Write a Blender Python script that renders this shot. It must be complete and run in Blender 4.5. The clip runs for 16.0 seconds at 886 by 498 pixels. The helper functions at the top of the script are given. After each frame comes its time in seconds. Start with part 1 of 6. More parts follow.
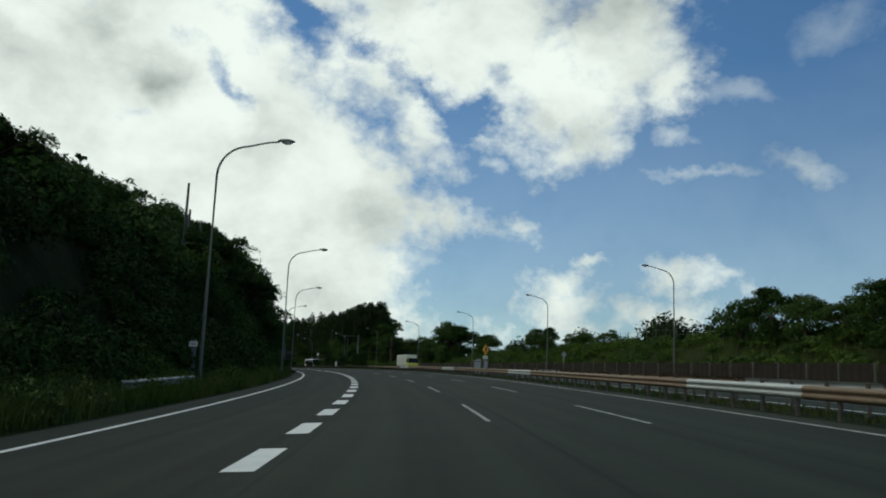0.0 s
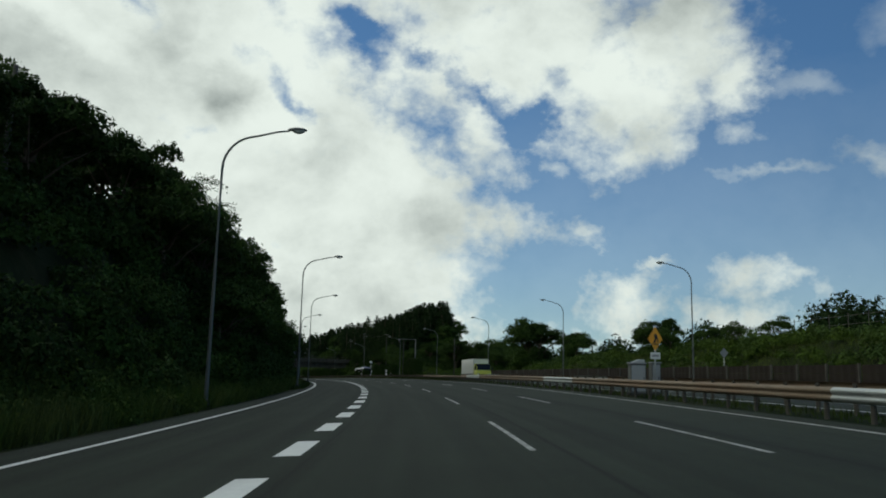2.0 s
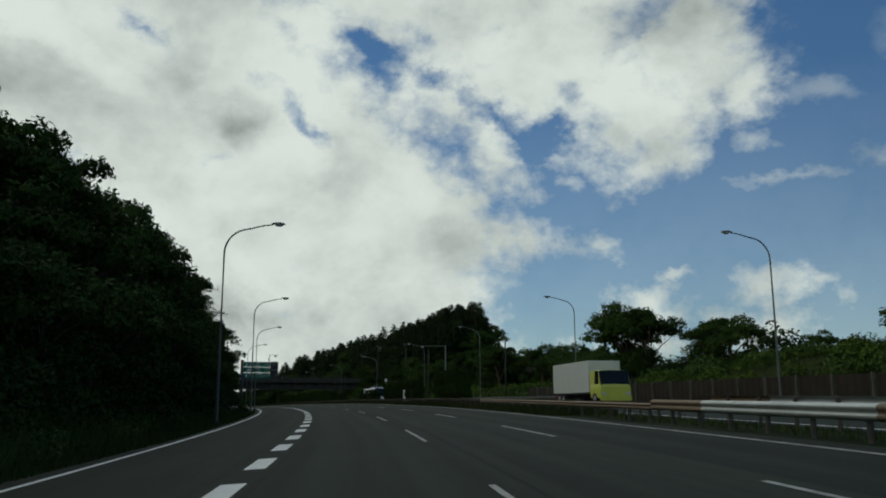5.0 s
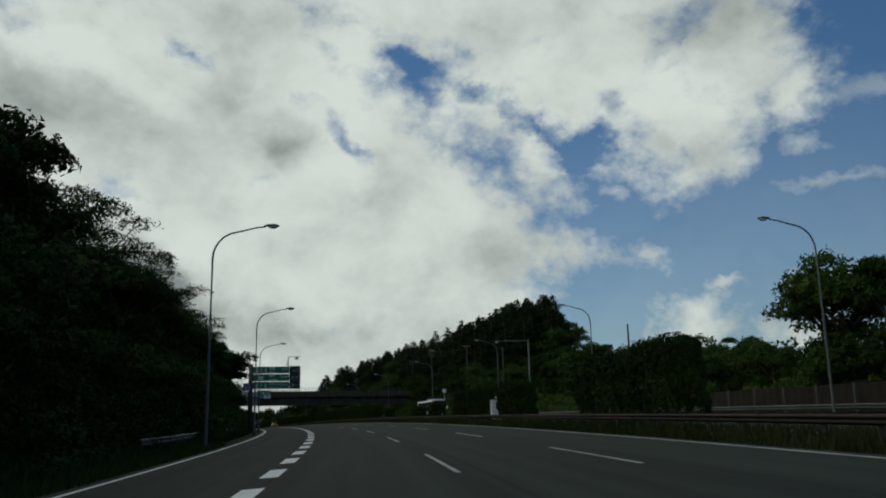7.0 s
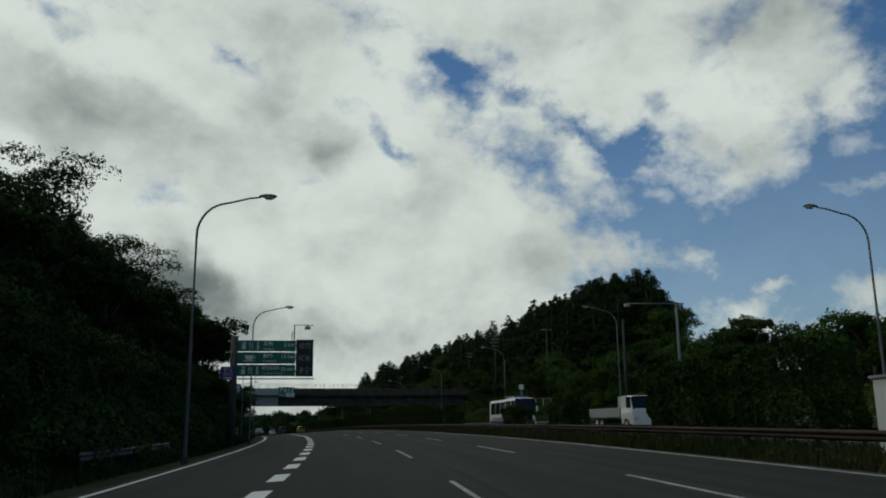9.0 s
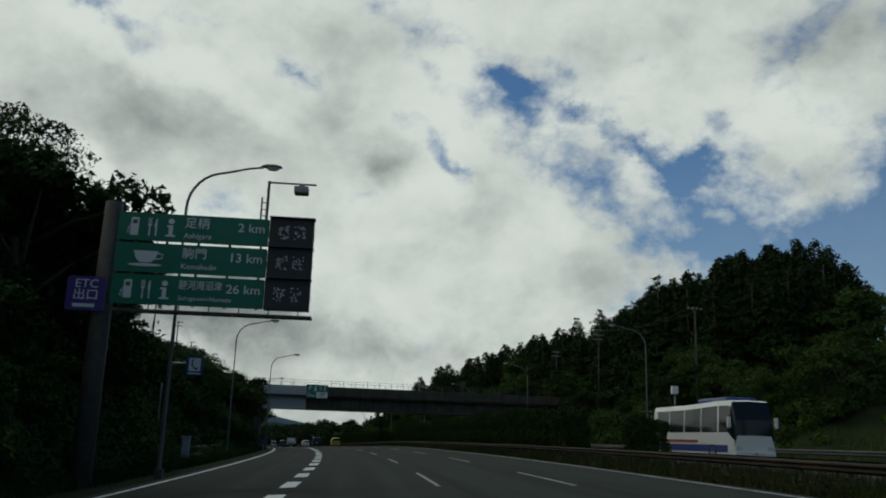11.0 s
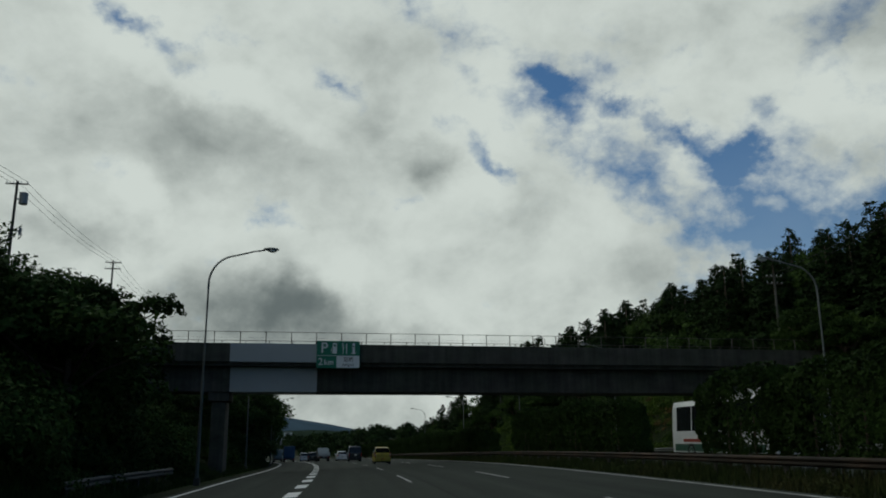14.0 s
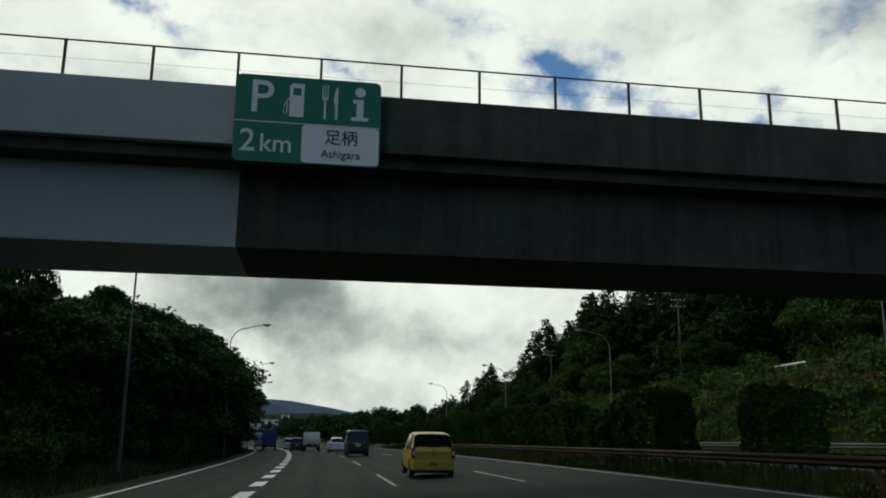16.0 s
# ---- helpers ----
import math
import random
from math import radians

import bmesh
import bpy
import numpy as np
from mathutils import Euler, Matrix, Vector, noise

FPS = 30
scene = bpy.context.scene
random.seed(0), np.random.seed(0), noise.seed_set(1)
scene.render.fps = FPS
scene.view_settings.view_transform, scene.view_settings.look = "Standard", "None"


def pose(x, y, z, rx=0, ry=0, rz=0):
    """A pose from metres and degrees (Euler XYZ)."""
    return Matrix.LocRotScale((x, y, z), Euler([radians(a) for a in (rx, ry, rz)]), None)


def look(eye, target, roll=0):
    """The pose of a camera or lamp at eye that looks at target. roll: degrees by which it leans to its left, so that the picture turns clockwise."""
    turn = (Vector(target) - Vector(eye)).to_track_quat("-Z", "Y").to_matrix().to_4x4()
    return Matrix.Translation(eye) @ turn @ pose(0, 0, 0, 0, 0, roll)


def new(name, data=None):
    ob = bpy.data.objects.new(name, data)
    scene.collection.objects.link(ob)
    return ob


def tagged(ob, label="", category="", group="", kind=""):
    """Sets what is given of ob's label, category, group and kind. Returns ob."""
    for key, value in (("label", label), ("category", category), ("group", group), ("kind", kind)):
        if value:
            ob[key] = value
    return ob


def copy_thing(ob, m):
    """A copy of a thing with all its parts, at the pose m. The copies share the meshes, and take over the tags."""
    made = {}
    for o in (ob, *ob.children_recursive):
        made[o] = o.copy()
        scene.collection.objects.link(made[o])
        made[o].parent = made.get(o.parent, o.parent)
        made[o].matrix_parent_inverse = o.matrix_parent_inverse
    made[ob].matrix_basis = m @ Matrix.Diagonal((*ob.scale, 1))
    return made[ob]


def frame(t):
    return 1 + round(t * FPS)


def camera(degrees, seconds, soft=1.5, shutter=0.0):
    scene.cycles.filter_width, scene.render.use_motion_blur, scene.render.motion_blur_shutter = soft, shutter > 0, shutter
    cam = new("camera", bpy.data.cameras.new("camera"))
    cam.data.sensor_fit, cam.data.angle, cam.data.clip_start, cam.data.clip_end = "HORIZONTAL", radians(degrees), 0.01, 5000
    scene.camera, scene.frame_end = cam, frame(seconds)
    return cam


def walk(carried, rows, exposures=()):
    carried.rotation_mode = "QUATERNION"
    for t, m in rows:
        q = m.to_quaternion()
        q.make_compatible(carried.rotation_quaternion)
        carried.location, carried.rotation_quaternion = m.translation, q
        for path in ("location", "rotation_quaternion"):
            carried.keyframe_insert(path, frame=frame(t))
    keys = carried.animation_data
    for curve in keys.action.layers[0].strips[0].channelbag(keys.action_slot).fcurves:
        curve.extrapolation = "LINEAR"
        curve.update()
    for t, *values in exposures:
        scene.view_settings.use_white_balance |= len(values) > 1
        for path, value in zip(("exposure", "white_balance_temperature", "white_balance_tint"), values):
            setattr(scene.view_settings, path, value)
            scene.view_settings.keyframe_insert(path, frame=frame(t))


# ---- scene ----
cam = camera(57.06, 16.0, soft=1.9)
walk(cam, [
    (0, pose(0.00, 0.00, 1.40, 99.14, -2.26, -1.50)),
    (0.5, pose(-0.04, 11.23, 1.62, 98.73, -2.14, -0.83)),
    (1, pose(-0.21, 22.45, 1.83, 98.86, -1.87, 0.99)),
    (1.5, pose(-0.63, 33.64, 2.05, 99.13, -1.61, 2.51)),
    (2, pose(-1.31, 44.83, 2.25, 99.49, -1.42, 3.06)),
    (2.5, pose(-2.09, 56.09, 2.44, 100.41, -1.52, 3.34)),
    (3, pose(-3.09, 67.40, 2.62, 100.53, -1.15, 3.06)),
    (3.5, pose(-4.37, 78.74, 2.80, 100.35, -0.73, 3.05)),
    (4, pose(-5.83, 90.07, 3.00, 100.42, -0.64, 3.25)),
    (4.2, pose(-6.47, 94.59, 3.09, 100.44, -0.44, 3.48)),
    (4.5, pose(-7.44, 101.37, 3.22, 100.53, -0.13, 3.88)),
    (5, pose(-9.10, 112.67, 3.40, 100.75, 0.24, 4.63)),
    (5.5, pose(-10.91, 123.96, 3.54, 101.00, 0.40, 5.45)),
    (6, pose(-13.00, 135.22, 3.65, 101.24, 0.42, 6.30)),
    (6.5, pose(-15.42, 146.44, 3.74, 101.48, 0.54, 7.17)),
    (7, pose(-17.96, 157.68, 3.83, 101.77, 1.17, 8.02)),
    (7.5, pose(-20.61, 168.87, 3.96, 101.92, 1.44, 8.84)),
    (8, pose(-23.40, 180.02, 4.08, 101.94, 1.31, 9.55)),
    (8.5, pose(-26.36, 191.14, 4.19, 102.06, 0.86, 10.18)),
    (9, pose(-29.41, 202.27, 4.28, 102.06, 0.59, 10.95)),
    (9.2, pose(-30.68, 206.71, 4.31, 102.05, 0.44, 11.24)),
    (9.5, pose(-32.62, 213.36, 4.34, 102.21, 0.11, 11.70)),
    (10, pose(-35.97, 224.42, 4.39, 102.62, -0.57, 12.50)),
    (10.5, pose(-39.51, 235.42, 4.41, 102.96, -1.28, 13.38)),
    (11, pose(-43.25, 246.36, 4.42, 103.06, -1.74, 14.34)),
    (11.3, pose(-45.53, 252.92, 4.42, 102.87, -1.47, 14.98)),
    (11.5, pose(-47.05, 257.29, 4.41, 102.54, -0.62, 15.45)),
    (12, pose(-50.91, 268.21, 4.42, 102.73, -0.21, 16.15)),
    (12.5, pose(-54.95, 279.06, 4.43, 102.87, 0.31, 16.76)),
    (13, pose(-59.17, 289.86, 4.43, 103.27, 0.22, 17.09)),
    (13.5, pose(-63.61, 300.59, 4.43, 103.58, 0.40, 17.55)),
    (14, pose(-68.00, 311.36, 4.41, 103.24, 0.32, 18.20)),
    (14.5, pose(-72.61, 322.10, 4.34, 103.39, 0.26, 18.55)),
    (15, pose(-77.48, 332.76, 4.31, 102.63, 0.24, 18.38)),
    (15.5, pose(-82.30, 343.51, 4.22, 102.44, -0.08, 18.45)),
    (16, pose(-87.33, 354.18, 4.07, 102.30, -0.54, 18.30)),
], exposures=[(0.0, 0.0, 6400, -1), (2.0, -0.12, 6400, -1), (4.0, -0.27, 6400, -1), (7.0, -0.46, 6400, 0), (12.5, -0.45, 6400, 1), (14.0, -0.55, 6350, 0), (15.0, -0.46, 6400, 0), (15.5, -0.36, 6450, 0), (16.0, 0.0, 6600, 1)])

# ---------------------------------------------------------------- light
SUN_AZ, SUN_EL = -38.0, 58.0          # degrees to the right of +y, and above the horizon


def sky_world():
    """Blue sky with a broken layer of cloud: a thick bank, a bright mass above it, small cumulus low down."""
    w = bpy.data.worlds.new("sky")
    scene.world = w
    w.use_nodes = True
    nt = w.node_tree
    nt.nodes.clear()
    N, Lk = nt.nodes.new, nt.links.new

    def val(socket, v):
        if isinstance(v, (int, float)):
            socket.default_value = v
        else:
            Lk(v, socket)

    def op(kind, a, b=0.0, c=0.0, clamp=False):
        n = N("ShaderNodeMath")
        n.operation, n.use_clamp = kind, clamp
        for k, v in enumerate((a, b, c)):
            val(n.inputs[k], v)
        return n.outputs[0]

    tc = N("ShaderNodeTexCoord")
    sep = N("ShaderNodeSeparateXYZ")
    Lk(tc.outputs["Generated"], sep.inputs[0])
    x, y, z = sep.outputs
    az = op("MULTIPLY", op("ARCTAN2", x, y), 57.2958)
    el = op("MULTIPLY", op("ARCSINE", z), 57.2958)
    # the layer seen in perspective: plane coordinates stretched towards the horizon
    den = op("ADD", op("MULTIPLY", op("MAXIMUM", z, 0.0), 0.6), 0.8)
    comb = N("ShaderNodeCombineXYZ")
    val(comb.inputs[0], op("DIVIDE", x, den))
    val(comb.inputs[1], op("DIVIDE", y, den))
    val(comb.inputs[2], op("MULTIPLY", z, 0.95))

    def fbm(scale, detail, rough, warp, seed):
        n = N("ShaderNodeTexNoise")
        n.noise_dimensions = "4D"
        Lk(comb.outputs[0], n.inputs["Vector"])
        for key, v in (("Scale", scale), ("Detail", detail), ("Roughness", rough), ("Distortion", warp), ("W", seed)):
            n.inputs[key].default_value = v
        return n.outputs["Fac"]

    n_mid, n_fine, n_tiny = fbm(8.0, 9, 0.58, 0.15, 7.1), fbm(21.0, 8, 0.62, 0.15, 4.4), fbm(46.0, 6, 0.6, 0.1, 9.4)
    n_big, n_puff = fbm(3.0, 5, 0.5, 0.1, 2.3), fbm(7.0, 7, 0.55, 0.25, 31.0)
    wob_a, wob_e = fbm(10.0, 7, 0.62, 0.0, 11.7), fbm(10.0, 7, 0.62, 0.0, 19.2)
    az = op("ADD", az, op("MULTIPLY", op("SUBTRACT", wob_a, 0.5), 7.5))
    el = op("ADD", el, op("MULTIPLY", op("SUBTRACT", wob_e, 0.5), 6.0))
    place = N("ShaderNodeCombineXYZ")
    val(place.inputs[0], az)
    val(place.inputs[1], el)

    def blob(a0, e0, wa, we, tilt=0.0, edge=None):
        """Degrees inside (+) or outside (-) an ellipse at azimuth a0 and elevation e0."""
        mp, ln = N("ShaderNodeMapping"), N("ShaderNodeVectorMath")
        mp.vector_type, ln.operation = "TEXTURE", "LENGTH"
        mp.inputs["Location"].default_value = (a0, e0, 0)
        mp.inputs["Rotation"].default_value = (0, 0, radians(tilt))
        mp.inputs["Scale"].default_value = (wa, we, 1)
        Lk(place.outputs[0], mp.inputs["Vector"])
        Lk(mp.outputs[0], ln.inputs[0])
        k = min(wa, we) if edge is None else edge
        return op("MULTIPLY_ADD", ln.outputs["Value"], -k, k)

    def side(ca, ce, c0):
        return op("ADD", op("MULTIPLY_ADD", az, ca, c0), op("MULTIPLY", el, ce))

    # shapes of the clouds: azimuth, elevation, two radii and tilt, in degrees
    MASS = ((2.8, 24, 13, 4.2, 0), (-1.7, 18.9, 1.9, 4.2, 18), (9.6, 20.1, 5.9, 3.8, 0), (13, 23.5, 4.2, 5, 0), (9.7, 16.3, 2.7, 1.6, 0), (0.3, 16.2, 1, 1.3, 0), (-2, 33, 20, 9.1, 0), (16.4, 20.4, 1.8, 2, 0), (-4.8, 21.4, 3, 1.8, -35), (-11.9, 21.2, 3.4, 2.6, -20), (-8.0, 20.6, 2.6, 1.8, -30), (-14.0, 25.5, 5.0, 3.0, 0), (-8.5, 26.6, 4, 1.6, 0), (4.1, 10.9, 1.1, 0.4, -20))
    CUMULUS = ((17.2, 7.8, 1.9, 1.4, 0), (19.8, 7.1, 2.4, 0.8, 0), (9.4, 7, 2.1, 1.1, 0), (10.2, 5.5, 2.2, 1.6, 0), (15.9, 4.3, 3.4, 1, 0), (11.2, 8.2, 1.4, 0.4, 0), (11, 4, 1.6, 0.9, 0), (6, 3.4, 2.4, 1, 0))
    WISPS = ((17.5, 17, 2, 1.2, 0, 0.55), (25.1, 14.4, 3.5, 1.4, -15, 0.6), (19.3, 14, 6.1, 0.7, -4, 0.5), (6.6, 10.9, 1.3, 0.9, 0, 0.7), (4.4, 15.4, 1.2, 0.6, 0, 0.5), (20.9, 19.6, 3.8, 1, 0, 0.3), (27.7, 23.1, 3.5, 2, 0, 0.22), (-0.6, 8.5, 3.6, 1.6, 0, 0.6), (4.6, 15.4, 1.1, 0.8, 0, 0.5))
    HOLES = ((-9.5, 23.1, 0.75, 1.2, 10, 0.45), (-10.7, 24.7, 1.5, 0.5, -10, 0.7), (-6.2, 22.7, 1.1, 0.4, -15, 0.7), (-13.5, 19, 1.7, 0.5, -22, 0.75), (-16, 20.6, 2.1, 0.6, -35, 0.5), (-26.2, 24.6, 1.9, 0.6, -30, 0.9), (-30.8, 15.7, 1.1, 0.8, 0, 0.8), (-27.8, 15.3, 1.4, 0.5, -20, 0.5), (-20.1, 16.3, 0.9, 0.6, 0, 0.6), (-38.6, 26.2, 2.4, 0.6, -20, 0.6), (-41.2, 27.2, 1.3, 0.6, 0, 0.7), (-33.2, 26.8, 1.8, 0.5, -20, 0.5), (4.6, 21.5, 0.8, 0.6, 0, 0.45), (-1.4, 20.8, 1.7, 0.6, -30, 0.7), (2.6, 18.5, 1, 0.9, 0, 0.75), (9.9, 25.1, 2.2, 0.6, 35, 0.4))
    SHADES = ((-30, 8.6, 9, 4, -8, 1.0), (-34.7, 19.2, 10.1, 4.4, -20, 0.34), (11, 25.5, 6, 4, 0, 0.45), (-23.1, 21.9, 3, 3.6, -30, 0.35), (-18.3, 19, 3.6, 2.2, -20, 0.55), (-13.1, 16, 4.1, 2.4, 0, 0.25), (-18.5, 5.8, 6.8, 2.4, 0, 0.5), (-3.6, 27, 6.7, 2.4, 0, 0.28), (-42.1, 13.3, 5.7, 1.6, 0, 0.4), (-36.8, 25.2, 3.9, 1.6, 0, 0.3), (-35.4, 24, 11.3, 1.8, -20, -0.5), (-39.6, 16.5, 3.3, 1.4, -50, -0.4), (-25.7, 11.2, 3.2, 2.4, 0, -0.4), (-15.2, 17.3, 4.6, 1.6, -15, -0.35), (9.9, 20.7, 3.8, 3.6, 0, -0.3), (-29.4, 15, 3.7, 2, -20, -0.35))
    # the bank: everything left of a slanting edge that ends in a point, and left of an upright edge below it
    bank = op("MINIMUM", side(-0.636, -0.772, 10.53), op("MAXIMUM", side(-0.261, 0.965, -8.99), op("MULTIPLY", side(-1.000, 0.000, -0.22), 0.5)))
    cover = op("MINIMUM", bank, 2.9)
    for row in MASS:
        cover = op("MAXIMUM", cover, op("MINIMUM", blob(*row), 2.7))
    for row in HOLES:
        cut = op("MULTIPLY", blob(*row[:5], 1.3), row[5])
        cover = op("SUBTRACT", cover, op("MULTIPLY", op("MAXIMUM", op("ADD", cut, 1.5 * row[5]), 0.0), 1.25))
    for row in CUMULUS:
        cover = op("MAXIMUM", cover, op("MINIMUM", blob(*row, 1.4), 1.0))
    n_shape = op("SUBTRACT", op("ADD", op("ADD", op("MULTIPLY", n_mid, 0.4), op("MULTIPLY", n_fine, 0.38)), op("MULTIPLY", n_tiny, 0.22)), 0.5)
    dens = op("MULTIPLY_ADD", n_shape, 13.0, cover)
    ramp = N("ShaderNodeMapRange")
    ramp.interpolation_type = "SMOOTHSTEP"
    val(ramp.inputs["Value"], dens)
    ramp.inputs["From Min"].default_value, ramp.inputs["From Max"].default_value = -1.7, 2.3
    alpha = ramp.outputs["Result"]
    for row in WISPS:
        soft = op("MULTIPLY_ADD", n_shape, 3.0, blob(*row[:5], 1.0))
        alpha = op("MAXIMUM", alpha, op("MULTIPLY", op("MAXIMUM", op("MINIMUM", soft, 1.0), 0.0), row[5]))
    # haze low down
    haze = op("MULTIPLY", op("MAXIMUM", op("SUBTRACT", 1.0, op("DIVIDE", el, 22.0)), 0.0), 0.26)
    alpha = op("MAXIMUM", alpha, op("MINIMUM", haze, 0.3))
    # brightness of the cloud: thick parts grey underneath, rims bright
    grey = op("ADD", op("MULTIPLY", op("SUBTRACT", n_puff, 0.5), 4.2), op("MULTIPLY", op("SUBTRACT", n_fine, 0.5), 1.3))
    grey = op("ADD", grey, op("MULTIPLY", op("SUBTRACT", n_big, 0.5), 0.8))
    grey = op("MULTIPLY_ADD", op("MAXIMUM", op("SUBTRACT", 16.0, el), 0.0), 0.02, grey)
    for row in SHADES:
        grey = op("MULTIPLY_ADD", op("MULTIPLY", op("MAXIMUM", blob(*row[:5], 1.0), 0.0), row[5]), 2.2, grey)
    mr = N("ShaderNodeMapRange")
    mr.interpolation_type = "SMOOTHSTEP"
    val(mr.inputs["Value"], grey)
    mr.inputs["From Min"].default_value, mr.inputs["From Max"].default_value = -0.8, 2.7
    cr = N("ShaderNodeMix")
    cr.data_type = "RGBA"
    Lk(mr.outputs["Result"], cr.inputs["Factor"])
    cr.inputs["A"].default_value, cr.inputs["B"].default_value = (9.3, 9.45, 9.15, 1), (1.9, 2.15, 2.2, 1)
    sky = N("ShaderNodeTexSky")
    sky.sky_type, sky.sun_disc = "NISHITA", False
    sky.sun_elevation, sky.sun_rotation = radians(SUN_EL), radians(SUN_AZ)
    sky.air_density, sky.dust_density, sky.ozone_density = 1.0, 0.2, 2.5
    mix = N("ShaderNodeMix")
    mix.data_type = "RGBA"
    Lk(alpha, mix.inputs["Factor"])
    deep = N("ShaderNodeMix")
    deep.data_type, deep.blend_type = "RGBA", "MULTIPLY"
    deep.inputs["Factor"].default_value = 1.0
    Lk(sky.outputs[0], deep.inputs["A"])
    deep.inputs["B"].default_value = (0.44, 0.59, 0.725, 1)
    Lk(deep.outputs["Result"], mix.inputs["A"])
    Lk(cr.outputs["Result"], mix.inputs["B"])
    bg, out = N("ShaderNodeBackground"), N("ShaderNodeOutputWorld")
    bg.inputs["Strength"].default_value = 0.1
    Lk(mix.outputs["Result"], bg.inputs["Color"])
    Lk(bg.outputs[0], out.inputs[0])


sky_world()
sun = new("sun", bpy.data.lights.new("sun", "SUN"))
sun.data.energy, sun.data.angle, sun.data.color = 0.6, radians(10), (1.0, 0.96, 0.9)
sun.matrix_world = look((60 * math.sin(radians(SUN_AZ)), 60 * math.cos(radians(SUN_AZ)), 60 * math.tan(radians(SUN_EL))), (0, 0, 0))


# ---------------------------------------------------------------- materials
def material(name, base, rough=0.8, metal=0.0, grain=6.0, vary=0.25, stain=0.4, stain_vary=0.2, bump=0.0, island=0.0, tint=None, spec=0.5, coat=0.0):
    """Principled material in object space: fine grain, broad stains, bump; island: variation from piece to piece."""
    m = bpy.data.materials.new(name)
    m.use_nodes = True
    nt = m.node_tree
    p = nt.nodes["Principled BSDF"]
    N, Lk = nt.nodes.new, nt.links.new
    geo = N("ShaderNodeTexCoord")
    fine, broad = N("ShaderNodeTexNoise"), N("ShaderNodeTexNoise")
    for n, s, d in ((fine, grain, 6), (broad, stain, 4)):
        Lk(geo.outputs["Object"], n.inputs["Vector"])
        n.inputs["Scale"].default_value, n.inputs["Detail"].default_value = s, d
        n.inputs["Roughness"].default_value = 0.6

    def op(kind, a, b):
        k = N("ShaderNodeMath")
        k.operation = kind
        for i, v in enumerate((a, b)):
            if isinstance(v, (int, float)):
                k.inputs[i].default_value = v
            else:
                Lk(v, k.inputs[i])
        return k.outputs[0]

    f = op("ADD", op("MULTIPLY", op("SUBTRACT", fine.outputs["Fac"], 0.5), 2 * vary), op("MULTIPLY", op("SUBTRACT", broad.outputs["Fac"], 0.5), 3 * stain_vary))
    f = op("ADD", f, 1.0)
    if island:
        info = N("ShaderNodeNewGeometry")
        f = op("MULTIPLY", f, op("ADD", op("MULTIPLY", info.outputs["Random Per Island"], 2 * island), 1 - island))
    mul = N("ShaderNodeVectorMath")
    mul.operation = "SCALE"
    col = N("ShaderNodeRGB")
    col.outputs[0].default_value = (*base, 1)
    src = col.outputs[0]
    if tint:
        mixc = N("ShaderNodeMix")
        mixc.data_type = "RGBA"
        mixc.inputs["A"].default_value, mixc.inputs["B"].default_value = (*base, 1), (*tint, 1)
        mp = N("ShaderNodeMapRange")
        Lk(broad.outputs["Fac"], mp.inputs["Value"])
        mp.inputs["From Min"].default_value, mp.inputs["From Max"].default_value = 0.42, 0.6
        Lk(mp.outputs["Result"], mixc.inputs["Factor"])
        src = mixc.outputs["Result"]
    Lk(src, mul.inputs[0])
    Lk(f, mul.inputs["Scale"])
    Lk(mul.outputs[0], p.inputs["Base Color"])
    p.inputs["Roughness"].default_value, p.inputs["Metallic"].default_value = rough, metal
    p.inputs["Specular IOR Level"].default_value = spec
    p.inputs["Coat Weight"].default_value = coat
    if bump:
        b = N("ShaderNodeBump")
        b.inputs["Strength"].default_value, b.inputs["Distance"].default_value = bump, 0.02
        Lk(fine.outputs["Fac"], b.inputs["Height"])
        Lk(b.outputs[0], p.inputs["Normal"])
    return m


